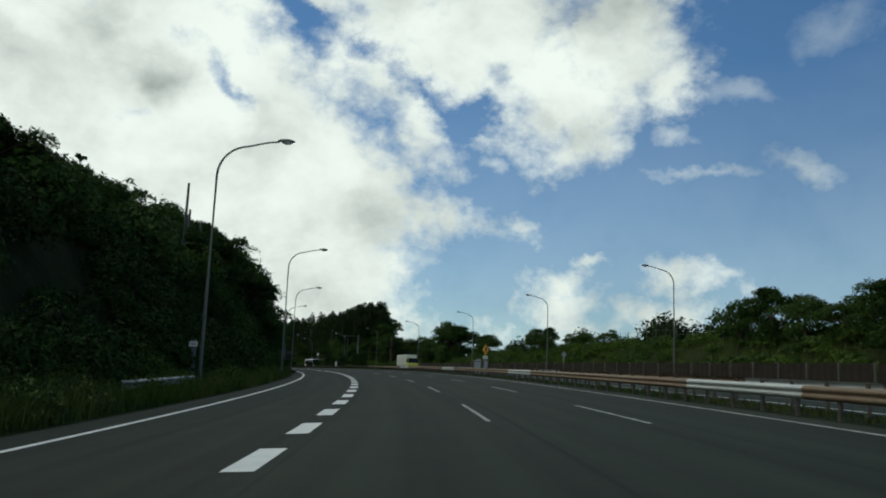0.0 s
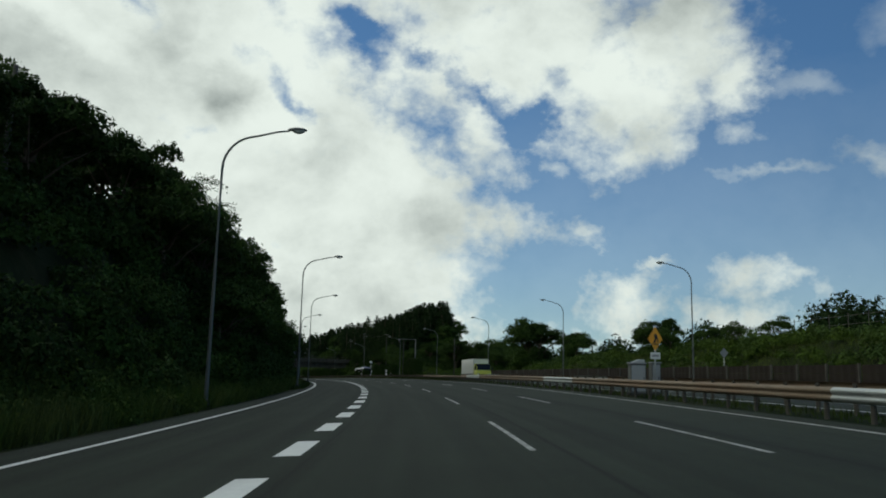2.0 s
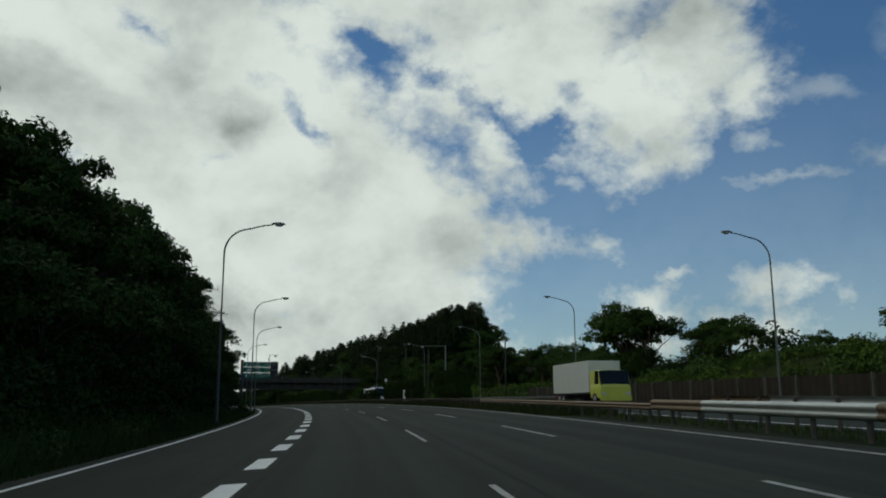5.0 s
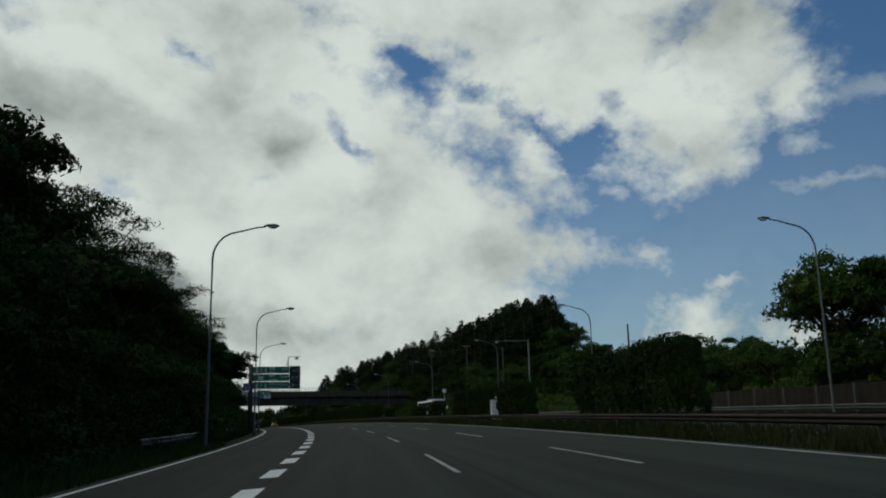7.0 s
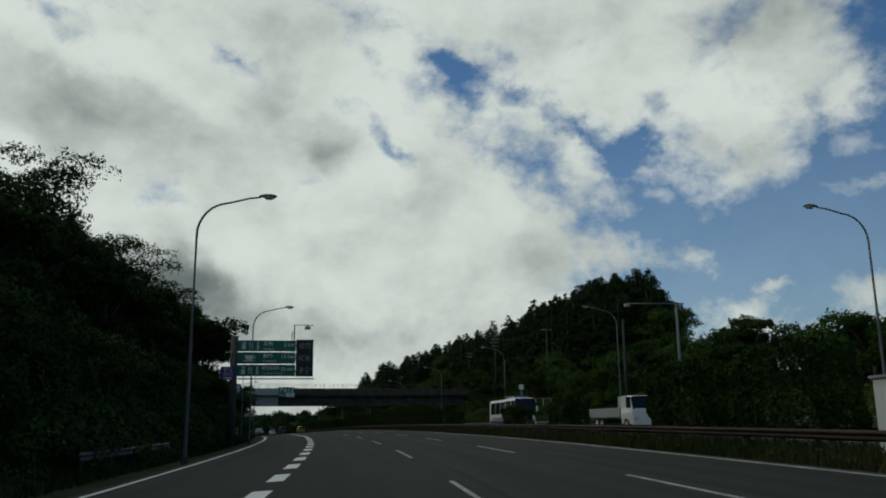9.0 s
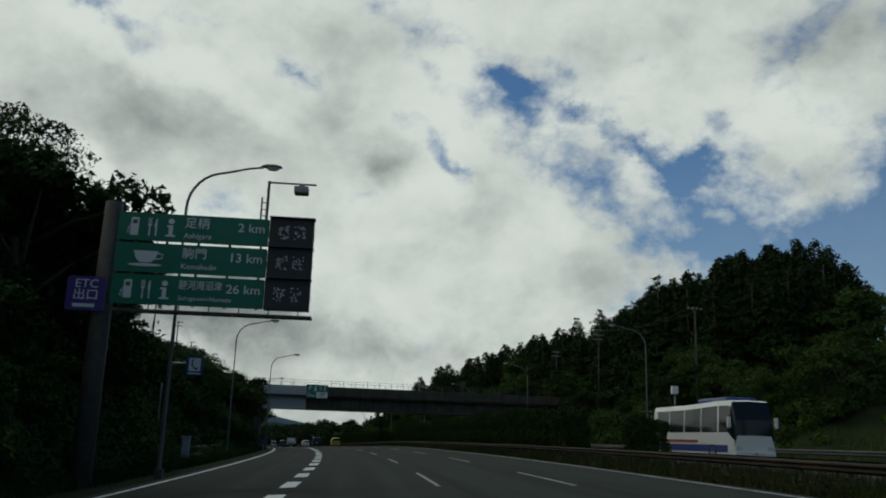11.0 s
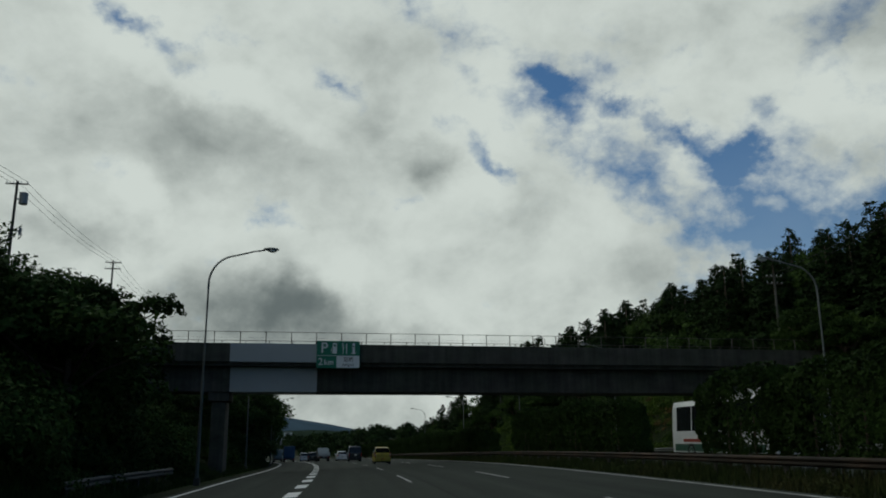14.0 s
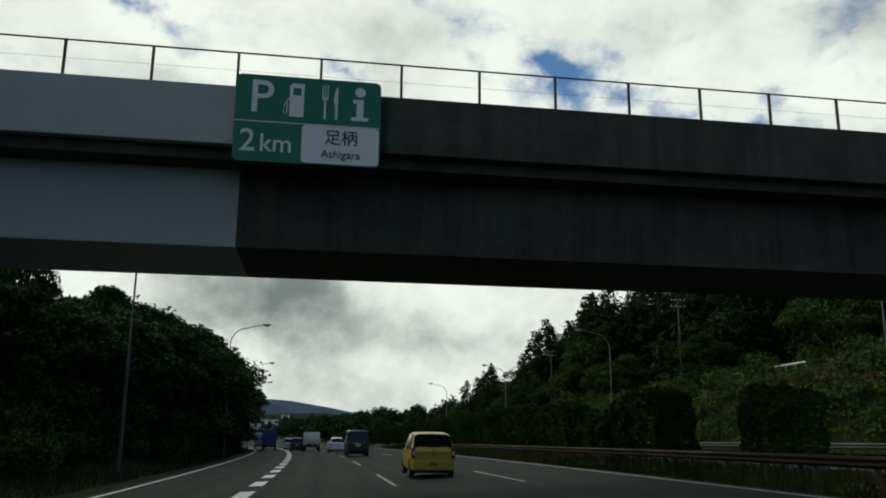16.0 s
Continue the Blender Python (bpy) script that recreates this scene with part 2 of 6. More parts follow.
M = {}
M["asphalt"] = material("asphalt", (0.0212, 0.0276, 0.0186), 0.92, grain=30, vary=0.55, stain=0.35, stain_vary=0.2, bump=0.35, spec=0.2)
def add_lane_wear(m):
    """Darker and paler streaks that run along the lanes, from the road's own coordinates."""
    nt = m.node_tree
    p = nt.nodes["Principled BSDF"]
    src = p.inputs["Base Color"].links[0].from_socket
    uv = nt.nodes.new("ShaderNodeUVMap")
    mp = nt.nodes.new("ShaderNodeMapping")
    mp.inputs["Scale"].default_value = (1.3, 0.02, 1)
    n = nt.nodes.new("ShaderNodeTexNoise")
    n.inputs["Scale"].default_value, n.inputs["Detail"].default_value = 1.0, 5
    r = nt.nodes.new("ShaderNodeMapRange")
    r.inputs["From Min"].default_value, r.inputs["From Max"].default_value = 0.3, 0.7
    r.inputs["To Min"].default_value, r.inputs["To Max"].default_value = 0.64, 1.34
    v = nt.nodes.new("ShaderNodeVectorMath")
    v.operation = "SCALE"
    L = nt.links.new
    L(uv.outputs[0], mp.inputs[0])
    L(mp.outputs[0], n.inputs["Vector"])
    L(n.outputs["Fac"], r.inputs["Value"])
    L(src, v.inputs[0])
    # a tarred joint along the lane and paler polished wheel tracks
    sep = nt.nodes.new("ShaderNodeSeparateXYZ")
    L(uv.outputs[0], sep.inputs[0])
    wob = nt.nodes.new("ShaderNodeTexNoise")
    wob.noise_dimensions = "1D"
    wob.inputs["Scale"].default_value = 0.05
    L(sep.outputs[1], wob.inputs["W"])

    def op(kind, a, b):
        k = nt.nodes.new("ShaderNodeMath")
        k.operation = kind
        for i, q in enumerate((a, b)):
            if isinstance(q, (int, float)):
                k.inputs[i].default_value = q
            else:
                L(q, k.inputs[i])
        return k.outputs[0]

    rr = op("ADD", sep.outputs[0], op("MULTIPLY", op("SUBTRACT", wob.outputs["Fac"], 0.5), 0.12))
    total = r.outputs["Result"]
    for joint, wide, amount in ((2.35, 0.05, -0.5), (-1.95, 0.04, -0.3), (5.8, 0.05, -0.4), (-0.75, 0.45, 0.1), (0.85, 0.45, 0.12), (2.9, 0.4, 0.06), (4.4, 0.4, 0.07), (-4.0, 0.45, 0.06), (-5.5, 0.45, 0.05)):
        u = op("DIVIDE", op("SUBTRACT", rr, joint), wide)
        g = op("POWER", 2.718, op("MULTIPLY", op("MULTIPLY", u, u), -1.0))
        total = op("MULTIPLY", total, op("ADD", op("MULTIPLY", g, amount), 1.0))
    L(total, v.inputs["Scale"])
    L(v.outputs[0], p.inputs["Base Color"])


add_lane_wear(M["asphalt"])
M["paint"] = material("road_paint", (0.72, 0.72, 0.68), 0.7, grain=14, vary=0.14, stain=1.2, stain_vary=0.12, bump=0.1)
M["paint_worn"] = material("worn_road_paint", (0.42, 0.42, 0.39), 0.75, grain=9, vary=0.45, stain=1.6, stain_vary=0.35, bump=0.1, tint=(0.2, 0.2, 0.185))
M["soil"] = material("verge_soil", (0.015, 0.024, 0.008), 1.0, grain=3, vary=0.5, stain=0.25, stain_vary=0.5, bump=0.6, tint=(0.022, 0.026, 0.011), spec=0.05)
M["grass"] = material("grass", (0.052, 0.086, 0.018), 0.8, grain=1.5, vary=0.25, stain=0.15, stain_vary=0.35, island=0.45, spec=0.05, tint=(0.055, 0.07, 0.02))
# lighter copy of grass: the sunlit look is put into its colour
M["grass_sun"] = material("sun_painted_grass", (0.075, 0.115, 0.022), 0.8, grain=1.5, vary=0.25, stain=0.15, stain_vary=0.35, island=0.45, spec=0.05, tint=(0.09, 0.11, 0.03))
M["grass_median"] = material("dull_median_grass", (0.040, 0.058, 0.017), 0.85, grain=1.5, vary=0.3, stain=0.2, stain_vary=0.4, island=0.4, spec=0.04, tint=(0.055, 0.055, 0.022))
M["leaf"] = material("leaves", (0.040, 0.074, 0.014), 0.75, grain=0.9, vary=0.3, stain=0.12, stain_vary=0.35, island=0.3, spec=0.04, tint=(0.05, 0.08, 0.022))
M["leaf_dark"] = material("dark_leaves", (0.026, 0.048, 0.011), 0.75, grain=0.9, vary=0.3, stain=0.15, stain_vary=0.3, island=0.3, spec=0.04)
M["leaf_light"] = material("light_leaves", (0.072, 0.115, 0.019), 0.75, grain=0.8, vary=0.3, stain=0.12, stain_vary=0.35, island=0.3, spec=0.04, tint=(0.045, 0.075, 0.02))
M["needle"] = material("conifer_needles", (0.019, 0.036, 0.011), 0.8, grain=0.6, vary=0.3, stain=0.1, stain_vary=0.3, island=0.45, spec=0.05)
M["dry"] = material("dry_undergrowth", (0.15, 0.095, 0.04), 0.9, grain=1.2, vary=0.3, stain=0.3, stain_vary=0.4, island=0.5, spec=0.05, tint=(0.09, 0.085, 0.03))
M["bark"] = material("bark", (0.09, 0.07, 0.05), 0.95, grain=9, vary=0.4, bump=0.6, spec=0.2)
M["steel"] = material("galvanised_steel", (0.42, 0.44, 0.43), 0.5, 0.6, grain=8, vary=0.12, stain=0.8, stain_vary=0.2)
M["lamp_grey"] = material("lamp_pole_paint", (0.14, 0.15, 0.142), 0.55, 0.3, grain=6, vary=0.1, stain=0.5, stain_vary=0.15)
# far darker and less metallic than the plain steel above
M["steel_dull"] = material("dark_galvanised_steel", (0.06, 0.064, 0.058), 0.75, 0.15, grain=8, vary=0.2, stain=0.8, stain_vary=0.35)
M["lamp_glass"] = material("lamp_bowl", (0.6, 0.62, 0.6), 0.2, 0.0, grain=6, vary=0.05)
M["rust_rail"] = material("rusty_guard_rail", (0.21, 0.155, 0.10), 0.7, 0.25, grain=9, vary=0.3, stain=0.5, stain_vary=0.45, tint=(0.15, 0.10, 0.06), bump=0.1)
# darker rail colour, used on the median rails from s = 170 on
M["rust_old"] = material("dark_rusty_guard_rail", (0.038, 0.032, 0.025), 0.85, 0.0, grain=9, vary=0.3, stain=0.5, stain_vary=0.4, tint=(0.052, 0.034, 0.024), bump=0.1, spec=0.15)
M["rust_dark"] = material("brown_fence_steel", (0.042, 0.030, 0.023), 0.75, 0.1, grain=5, vary=0.35, stain=0.35, stain_vary=0.4)
M["post_dark"] = material("dark_steel_post", (0.10, 0.09, 0.075), 0.7, 0.3, grain=8, vary=0.3, stain=1.0, stain_vary=0.3)
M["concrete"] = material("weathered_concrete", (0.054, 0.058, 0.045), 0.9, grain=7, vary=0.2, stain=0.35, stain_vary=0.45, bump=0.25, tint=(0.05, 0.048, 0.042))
def add_streaks(m, low, high):
    """Rain streaks down the face and damp blotches."""
    nt = m.node_tree
    p = nt.nodes["Principled BSDF"]
    src = p.inputs["Base Color"].links[0].from_socket
    L = nt.links.new
    tc = nt.nodes.new("ShaderNodeTexCoord")
    total = None
    for scale, detail in (((2.2, 2.2, 0.12), 5), ((0.5, 0.5, 0.9), 6)):
        mp = nt.nodes.new("ShaderNodeMapping")
        mp.inputs["Scale"].default_value = scale
        n = nt.nodes.new("ShaderNodeTexNoise")
        n.inputs["Scale"].default_value, n.inputs["Detail"].default_value, n.inputs["Roughness"].default_value = 1.0, detail, 0.65
        r = nt.nodes.new("ShaderNodeMapRange")
        r.inputs["From Min"].default_value, r.inputs["From Max"].default_value = 0.35, 0.65
        r.inputs["To Min"].default_value, r.inputs["To Max"].default_value = low, high
        L(tc.outputs["Object"], mp.inputs[0])
        L(mp.outputs[0], n.inputs["Vector"])
        L(n.outputs["Fac"], r.inputs["Value"])
        v = nt.nodes.new("ShaderNodeVectorMath")
        v.operation = "SCALE"
        L(src, v.inputs[0])
        L(r.outputs["Result"], v.inputs["Scale"])
        src = v.outputs[0]
    L(src, p.inputs["Base Color"])


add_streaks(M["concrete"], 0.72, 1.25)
M["concrete_new"] = material("grey_coated_concrete", (0.36, 0.38, 0.39), 0.75, grain=7, vary=0.06, stain=0.3, stain_vary=0.1, bump=0.05)
M["white"] = material("white_paint", (0.75, 0.76, 0.75), 0.45, grain=6, vary=0.06, stain=1.0, stain_vary=0.08)
M["grey"] = material("grey_paint", (0.3, 0.31, 0.32), 0.5, grain=6, vary=0.1)
M["green"] = material("green_sign", (0.006, 0.155, 0.085), 0.4, grain=3, vary=0.08, stain=0.6, stain_vary=0.12)
M["sign_white"] = material("white_sign", (0.7, 0.72, 0.72), 0.4, grain=3, vary=0.05, stain=0.6, stain_vary=0.06)
M["black"] = material("black_rubber", (0.018, 0.018, 0.019), 0.75, grain=12, vary=0.25, bump=0.1)
M["led"] = material("dark_led_board", (0.02, 0.022, 0.022), 0.5, grain=5, vary=0.2)


# ---------------------------------------------------------------- helpers for building
def part(name, bm, mat, parent=None, label="", smooth=False):
    """Link a bmesh as one mesh object under a thing or a part."""
    me = bpy.data.meshes.new(name)
    bm.normal_update()
    bm.to_mesh(me)
    bm.free()
    if smooth:
        me.polygons.foreach_set("use_smooth", [True] * len(me.polygons))
    for m in (mat if isinstance(mat, (list, tuple)) else (mat,)):
        me.materials.append(M[m] if isinstance(m, str) else m)
    ob = new(name, me)
    if parent is not None:
        ob.parent = parent
    if label:
        ob["label"] = label
    return ob


def thing(name, label, category, group="", kind=""):
    ob = new(name)
    ob.empty_display_size = 0.2
    return tagged(ob, label, category, group, kind)


def box(bm, x0, x1, y0, y1, z0, z1, bevel=0.0):
    r = bmesh.ops.create_cube(bm, size=1, matrix=Matrix.LocRotScale(((x0 + x1) / 2, (y0 + y1) / 2, (z0 + z1) / 2), None, (x1 - x0, y1 - y0, z1 - z0)))
    if bevel:
        edges = list({e for v in r["verts"] for e in v.link_edges})
        bmesh.ops.bevel(bm, geom=edges, offset=bevel, segments=2, affect="EDGES", profile=0.7)
    return bm


def tube(bm, points, radii, n=8, cap=True):
    """A round tube along points."""
    rings = []
    pts = [Vector(p) for p in points]
    for i, p in enumerate(pts):
        d = (pts[min(i + 1, len(pts) - 1)] - pts[max(i - 1, 0)]).normalized()
        q = d.to_track_quat("Z", "Y")
        r = radii[i] if isinstance(radii, (list, tuple)) else radii
        rings.append([bm.verts.new(p + q @ Vector((r * math.cos(a), r * math.sin(a), 0))) for a in (2 * math.pi * k / n for k in range(n))])
    for a, b in zip(rings, rings[1:]):
        for k in range(n):
            bm.faces.new((a[k], a[(k + 1) % n], b[(k + 1) % n], b[k]))
    if cap:
        bm.faces.new(rings[0][::-1])
        bm.faces.new(rings[-1])
    return bm


def extrude_profile(bm, profile, y0, y1):
    """A closed profile in x, z drawn out along y."""
    a = [bm.verts.new((x, y0, z)) for x, z in profile]
    b = [bm.verts.new((x, y1, z)) for x, z in profile]
    n = len(profile)
    for k in range(n):
        bm.faces.new((a[k], b[k], b[(k + 1) % n], a[(k + 1) % n]))
    bm.faces.new(a)
    bm.faces.new(b[::-1])
    bmesh.ops.recalc_face_normals(bm, faces=bm.faces)
    return bm


# ---------------------------------------------------------------- the road's line
# arc length s along the driven lane and the heading (degrees to the left of +y), then the height of the lane
ROAD_S = (-160, 0, 60, 120, 180, 240, 300, 366, 460, 700, 1300, 2200)
ROAD_H = (-13, -0.36, 4.99, 9.89, 14.26, 18.15, 21.71, 25.6, 28.8, 37, 44, 44)
ROAD_Z = (-2.6, -0.02, 1.12, 2.03, 2.67, 3.0, 3.03, 2.73, 1.15, -3.5, -6, -9)
_s = np.arange(-160, 2201, 1.0)
_h = np.radians(np.interp(_s, ROAD_S, ROAD_H))
_x = np.concatenate([[0], np.cumsum(-np.sin((_h[1:] + _h[:-1]) / 2))])
_y = np.concatenate([[0], np.cumsum(np.cos((_h[1:] + _h[:-1]) / 2))])
_x, _y = _x - _x[160], _y - _y[160]
_kz = np.exp(-0.5 * (np.arange(-40, 41) / 14.0) ** 2)
_zraw = np.interp(_s, ROAD_S, ROAD_Z)
_z = np.convolve(np.pad(_zraw, 40, mode="edge"), _kz / _kz.sum(), "valid")
BANK = 0.054


def smooth(a, b, v):
    t = np.clip((np.asarray(v, float) - a) / (b - a), 0, 1)
    return t * t * (3 - 2 * t)


def ground_z(s, r):
    """Height of the ground above the lane's own height, at s along and r to the right."""
    s, r = np.asarray(s, float), np.asarray(r, float)
    z = np.clip(r, -9.2, 10) * BANK + np.clip(r - 10, 0, 22) * 0.004
    # cut slope on the left: verge, steep bank, gentler top
    hill = np.interp(s, (-160, 120, 220, 290, 330, 372, 384, 396, 420, 460, 520, 700), (1, 1.05, 1.0, 0.85, 0.85, 0.9, 0.85, 0.7, 0.62, 0.5, 0.35, 0.1))
    q = r + 2.2 * smooth(296, 312, s) * smooth(352, 338, s)      # the verge widens into a bay
    steep = 0.3 * smooth(-9.2, -10.2, q) + hill * (7.0 * smooth(-9.9, -16.5, q) + 4.0 * smooth(-16, -27, q) + 6 * smooth(-27, -90, q))
    # right: low bank behind the fence, then hills
    bank_r = np.interp(s, (-160, 40, 130, 190, 230, 300, 330, 365, 380, 400, 420, 520, 800), (4.6, 5.2, 5.0, 4.2, 2.5, 2.5, 5.5, 7.0, 7.0, 6.0, 6.5, 5, 3))
    big = np.interp(s, (-160, 322, 342, 358, 380, 460, 640, 900), (0, 0, 2, 8, 12, 11, 6, 5))
    top_r = np.interp(s, (380, 400, 475, 520), (46, 38.4, 38.4, 46))
    bank_t = np.clip((r - 32.6) / (top_r - 32.6), 0, 1)
    right = bank_r * bank_t * bank_t * (3 - 2 * bank_t) + big * smooth(42, 75, r) * smooth(125, 88, r)
    far = np.clip((np.abs(r) - 130) / 300, 0, 1) * -6
    return z + steep + right + far


def at(s, r, up=0.0):
    """World place at s along the road, r metres to the right of the driven lane's middle, on the ground."""
    h = float(np.interp(s, _s, _h))
    return Vector((float(np.interp(s, _s, _x)) + r * math.cos(h), float(np.interp(s, _s, _y)) + r * math.sin(h),
                   float(np.interp(s, _s, _z)) + float(ground_z(s, r)) + up))


def at_many(s, r, up=0.0):
    h = np.interp(s, _s, _h)
    return np.stack([np.interp(s, _s, _x) + r * np.cos(h), np.interp(s, _s, _y) + r * np.sin(h), np.interp(s, _s, _z) + ground_z(s, r) + up], -1)


def turn(s):
    return float(np.degrees(np.interp(s, _s, _h)))


def stand(s, r, up=0.0, extra=0.0):
    """Pose of a thing standing at s, r, its y axis along the road."""
    p = at(s, r, up)
    return pose(p.x, p.y, p.z, 0, 0, turn(s) + extra)


def array_mesh(name, verts, faces, mat, smooth_faces=False):
    """Mesh from arrays: verts (n, 3), faces (m, 3 or 4)."""
    me = bpy.data.meshes.new(name)
    faces = np.asarray(faces, np.int32)
    k = faces.shape[1]
    me.vertices.add(len(verts))
    me.vertices.foreach_set("co", np.asarray(verts, np.float32).ravel())
    me.loops.add(faces.size)
    me.loops.foreach_set("vertex_index", faces.ravel())
    me.polygons.add(len(faces))
    me.polygons.foreach_set("loop_start", np.arange(0, faces.size, k, dtype=np.int32))
    if smooth_faces:
        me.polygons.foreach_set("use_smooth", np.ones(len(faces), bool))
    me.update(calc_edges=True)
    me.materials.append(M[mat] if isinstance(mat, str) else mat)
    return me


def strip(name, s0, s1, r0, r1, up, mat, step=2.0, thick=0.0):
    """A strip of surface along the road between two offsets."""
    n = max(2, int((s1 - s0) / step) + 1)
    s = np.linspace(s0, s1, n)
    ra = np.interp(s, *r0) if isinstance(r0, tuple) else np.full(n, float(r0))
    rb = np.interp(s, *r1) if isinstance(r1, tuple) else np.full(n, float(r1))
    a, b = at_many(s, ra, up), at_many(s, rb, up)
    v = np.concatenate([a, b])
    i = np.arange(n - 1)
    f = np.stack([i, i + n, i + n + 1, i + 1], 1)
    me = array_mesh(name, v, f, mat)
    uv = me.uv_layers.new(name="road")
    c = np.stack([np.concatenate([ra, rb]), np.concatenate([s, s])], 1)
    uv.data.foreach_set("uv", c[f.ravel()].astype(np.float32).ravel())
    return me


# ---------------------------------------------------------------- ground and road
def make_ground():
    s = np.concatenate([np.arange(-160, 520, 3.0), np.arange(520, 2200, 40.0)])
    r = np.concatenate([np.arange(-420, -60, 30.0), np.arange(-60, -8, 1.3), [-8.4, -4, 0, 4, 8.9, 9.4, 10, 11, 12, 13, 16, 20, 24, 28, 31], np.arange(32, 80, 2.0), np.arange(80, 460, 30.0)])
    S, R = np.meshgrid(s, r, indexing="ij")
    p = at_many(S.ravel(), R.ravel())
    rng = np.random.default_rng(5)
    rough = np.where((R.ravel() < -10.5) | (R.ravel() > 33), 0.22, 0.0)
    p[:, 2] += rng.normal(0, 1, len(p)) * rough - 0.03
    n, m = len(s), len(r)
    i, j = np.meshgrid(np.arange(n - 1), np.arange(m - 1), indexing="ij")
    k = (i * m + j).ravel()
    f = np.stack([k, k + 1, k + m + 1, k + m], 1)[:, ::-1]
    ob = new("ground", array_mesh("ground", p, f[:, ::-1], "soil", True))
    tagged(ob, "grassy verges, cut slopes and hills of dark soil", "ground", kind="structure")


make_ground()
road = tagged(new("road", strip("road", -150, 1300, ((100, 150), (-8.5, -7.6)), ((120, 180), (9.3, 8.8)), 0.0, "asphalt")), "dark grey asphalt carriageway with lanes and shoulder", "road", kind="structure")
road_far = tagged(new("road", strip("road", -150, 1300, 12.0, 29.6, 0.0, "asphalt")), "dark grey asphalt carriageway beyond the median", "road", kind="structure")

LEFT, BLOCK, LANE_A, LANE_B, RIGHT = -7.08, -2.40, 1.85, 5.33, 8.48


def line_solid(name, r, w, s0=-140, s1=1200, label="worn white edge line on asphalt", mat="paint"):
    tagged(new(name, strip(name, s0, s1, r - w / 2, r + w / 2, 0.006, mat, 2.0)), label, "road marking", kind="structure")


def line_dashes(name, r, w, first, period, length, s1, s0, label, mat="paint_worn"):
    holder = tagged(new(name), label, "road marking", kind="structure")
    k = math.ceil((s0 - first) / period)
    while first + k * period < s1:
        a = first + k * period
        ob = new("dash", strip("dash", a, a + length, r - w / 2, r + w / 2, 0.006, mat, 1.0))
        ob.parent = holder
        k += 1


line_solid("edge_line", LEFT, 0.2)
line_solid("edge_line", RIGHT, 0.14, mat="paint_worn")
line_solid("edge_line", 12.9, 0.2)
line_solid("edge_line", 26.6, 0.2)
line_dashes("block_line", BLOCK, 0.47, 5.35, 6.017, 3.05, 760, -30, "thick white block dashes on asphalt", "paint")
line_dashes("lane_line", LANE_A, 0.115, 0.3, 19.6, 8.0, 800, -30, "thin white dashed lane line on asphalt")
line_dashes("lane_line", LANE_B, 0.115, 18.4, 19.6, 7.8, 800, -30, "thin white dashed lane line on asphalt")
line_dashes("lane_line", 16.6, 0.15, 10.0, 20.0, 8.0, 500, -30, "thin white dashed lane line on asphalt")
line_dashes("lane_line", 20.2, 0.15, 10.0, 20.0, 8.0, 500, -30, "thin white dashed lane line on asphalt")


# ---------------------------------------------------------------- street lamps
def street_lamp(arm):
    """12.5 m tapered steel pole whose top bends over into an arm; arm: which way it reaches (+1 right, -1 left)."""
    lamp = thing("street_lamp", "tall grey steel street lamp with a curved arm beside the road", "street lamp", "lamps along the motorway")
    H, A = 12.55, 3.35
    bm = bmesh.new()
    pts, rad = [(0, 0, -1.6), (0, 0, 0.0), (0, 0, 5.0), (0, 0, H - 2.0)], [0.095, 0.095, 0.078, 0.06]
    for k in range(1, 9):
        a = radians(90 * k / 8)
        pts.append((arm * 1.5 * (1 - math.cos(a)) , 0, H - 2.0 + 1.6 * math.sin(a)))
        rad.append(0.06 - 0.012 * k / 8)
    pts += [(arm * (A - 0.9), 0, H - 0.12), (arm * (A - 0.35), 0, H - 0.05)]
    rad += [0.044, 0.04]
    pts[-3] = (arm * 1.55, 0, H - 0.36)
    tube(bm, pts, rad, 10)
    part("pole", bm, "lamp_grey", lamp, smooth=True)
    bm = bmesh.new()
    bmesh.ops.create_uvsphere(bm, u_segments=14, v_segments=8, radius=1, matrix=Matrix.LocRotScale((arm * A, 0, H + 0.0), None, (0.46, 0.19, 0.13)))
    bmesh.ops.bisect_plane(bm, geom=bm.verts[:] + bm.edges[:] + bm.faces[:], plane_co=(0, 0, H - 0.02), plane_no=(0, 0, -1), clear_outer=True)
    part("lamp_head", bm, "lamp_grey", lamp, smooth=True)
    bm = bmesh.new()
    bmesh.ops.create_uvsphere(bm, u_segments=12, v_segments=8, radius=1, matrix=Matrix.LocRotScale((arm * (A + 0.06), 0, H - 0.02), None, (0.30, 0.15, 0.15)))
    bmesh.ops.bisect_plane(bm, geom=bm.verts[:] + bm.edges[:] + bm.faces[:], plane_co=(0, 0, H - 0.022), plane_no=(0, 0, 1), clear_outer=True)
    part("glass_bowl", bm, "lamp_glass", lamp, "pale glass bowl", smooth=True)
    bm = bmesh.new()
    box(bm, -0.16, 0.16, -0.16, 0.16, -0.35, 0.06, 0.02)
    part("base", bm, "concrete", lamp)
    return lamp


def islands(name, bm, mat, parent, label=""):
    """Each loose piece of a bmesh as a part of its own."""
    left = set(bm.faces)
    while left:
        todo, piece = [next(iter(left))], set()
        while todo:
            f = todo.pop()
            if f in left:
                left.discard(f)
                piece.add(f)
                todo += [g for v in f.verts for g in v.link_faces if g in left]
        one = bmesh.new()
        made = {}
        for f in sorted(piece, key=lambda q: q.index):
            one.faces.new([made.setdefault(v, one.verts.new(v.co)) if v not in made else made[v] for v in f.verts])
        part(name, one, mat, parent, label)
    bm.free()


def put(ob, m):
    ob.matrix_basis = m
    return ob


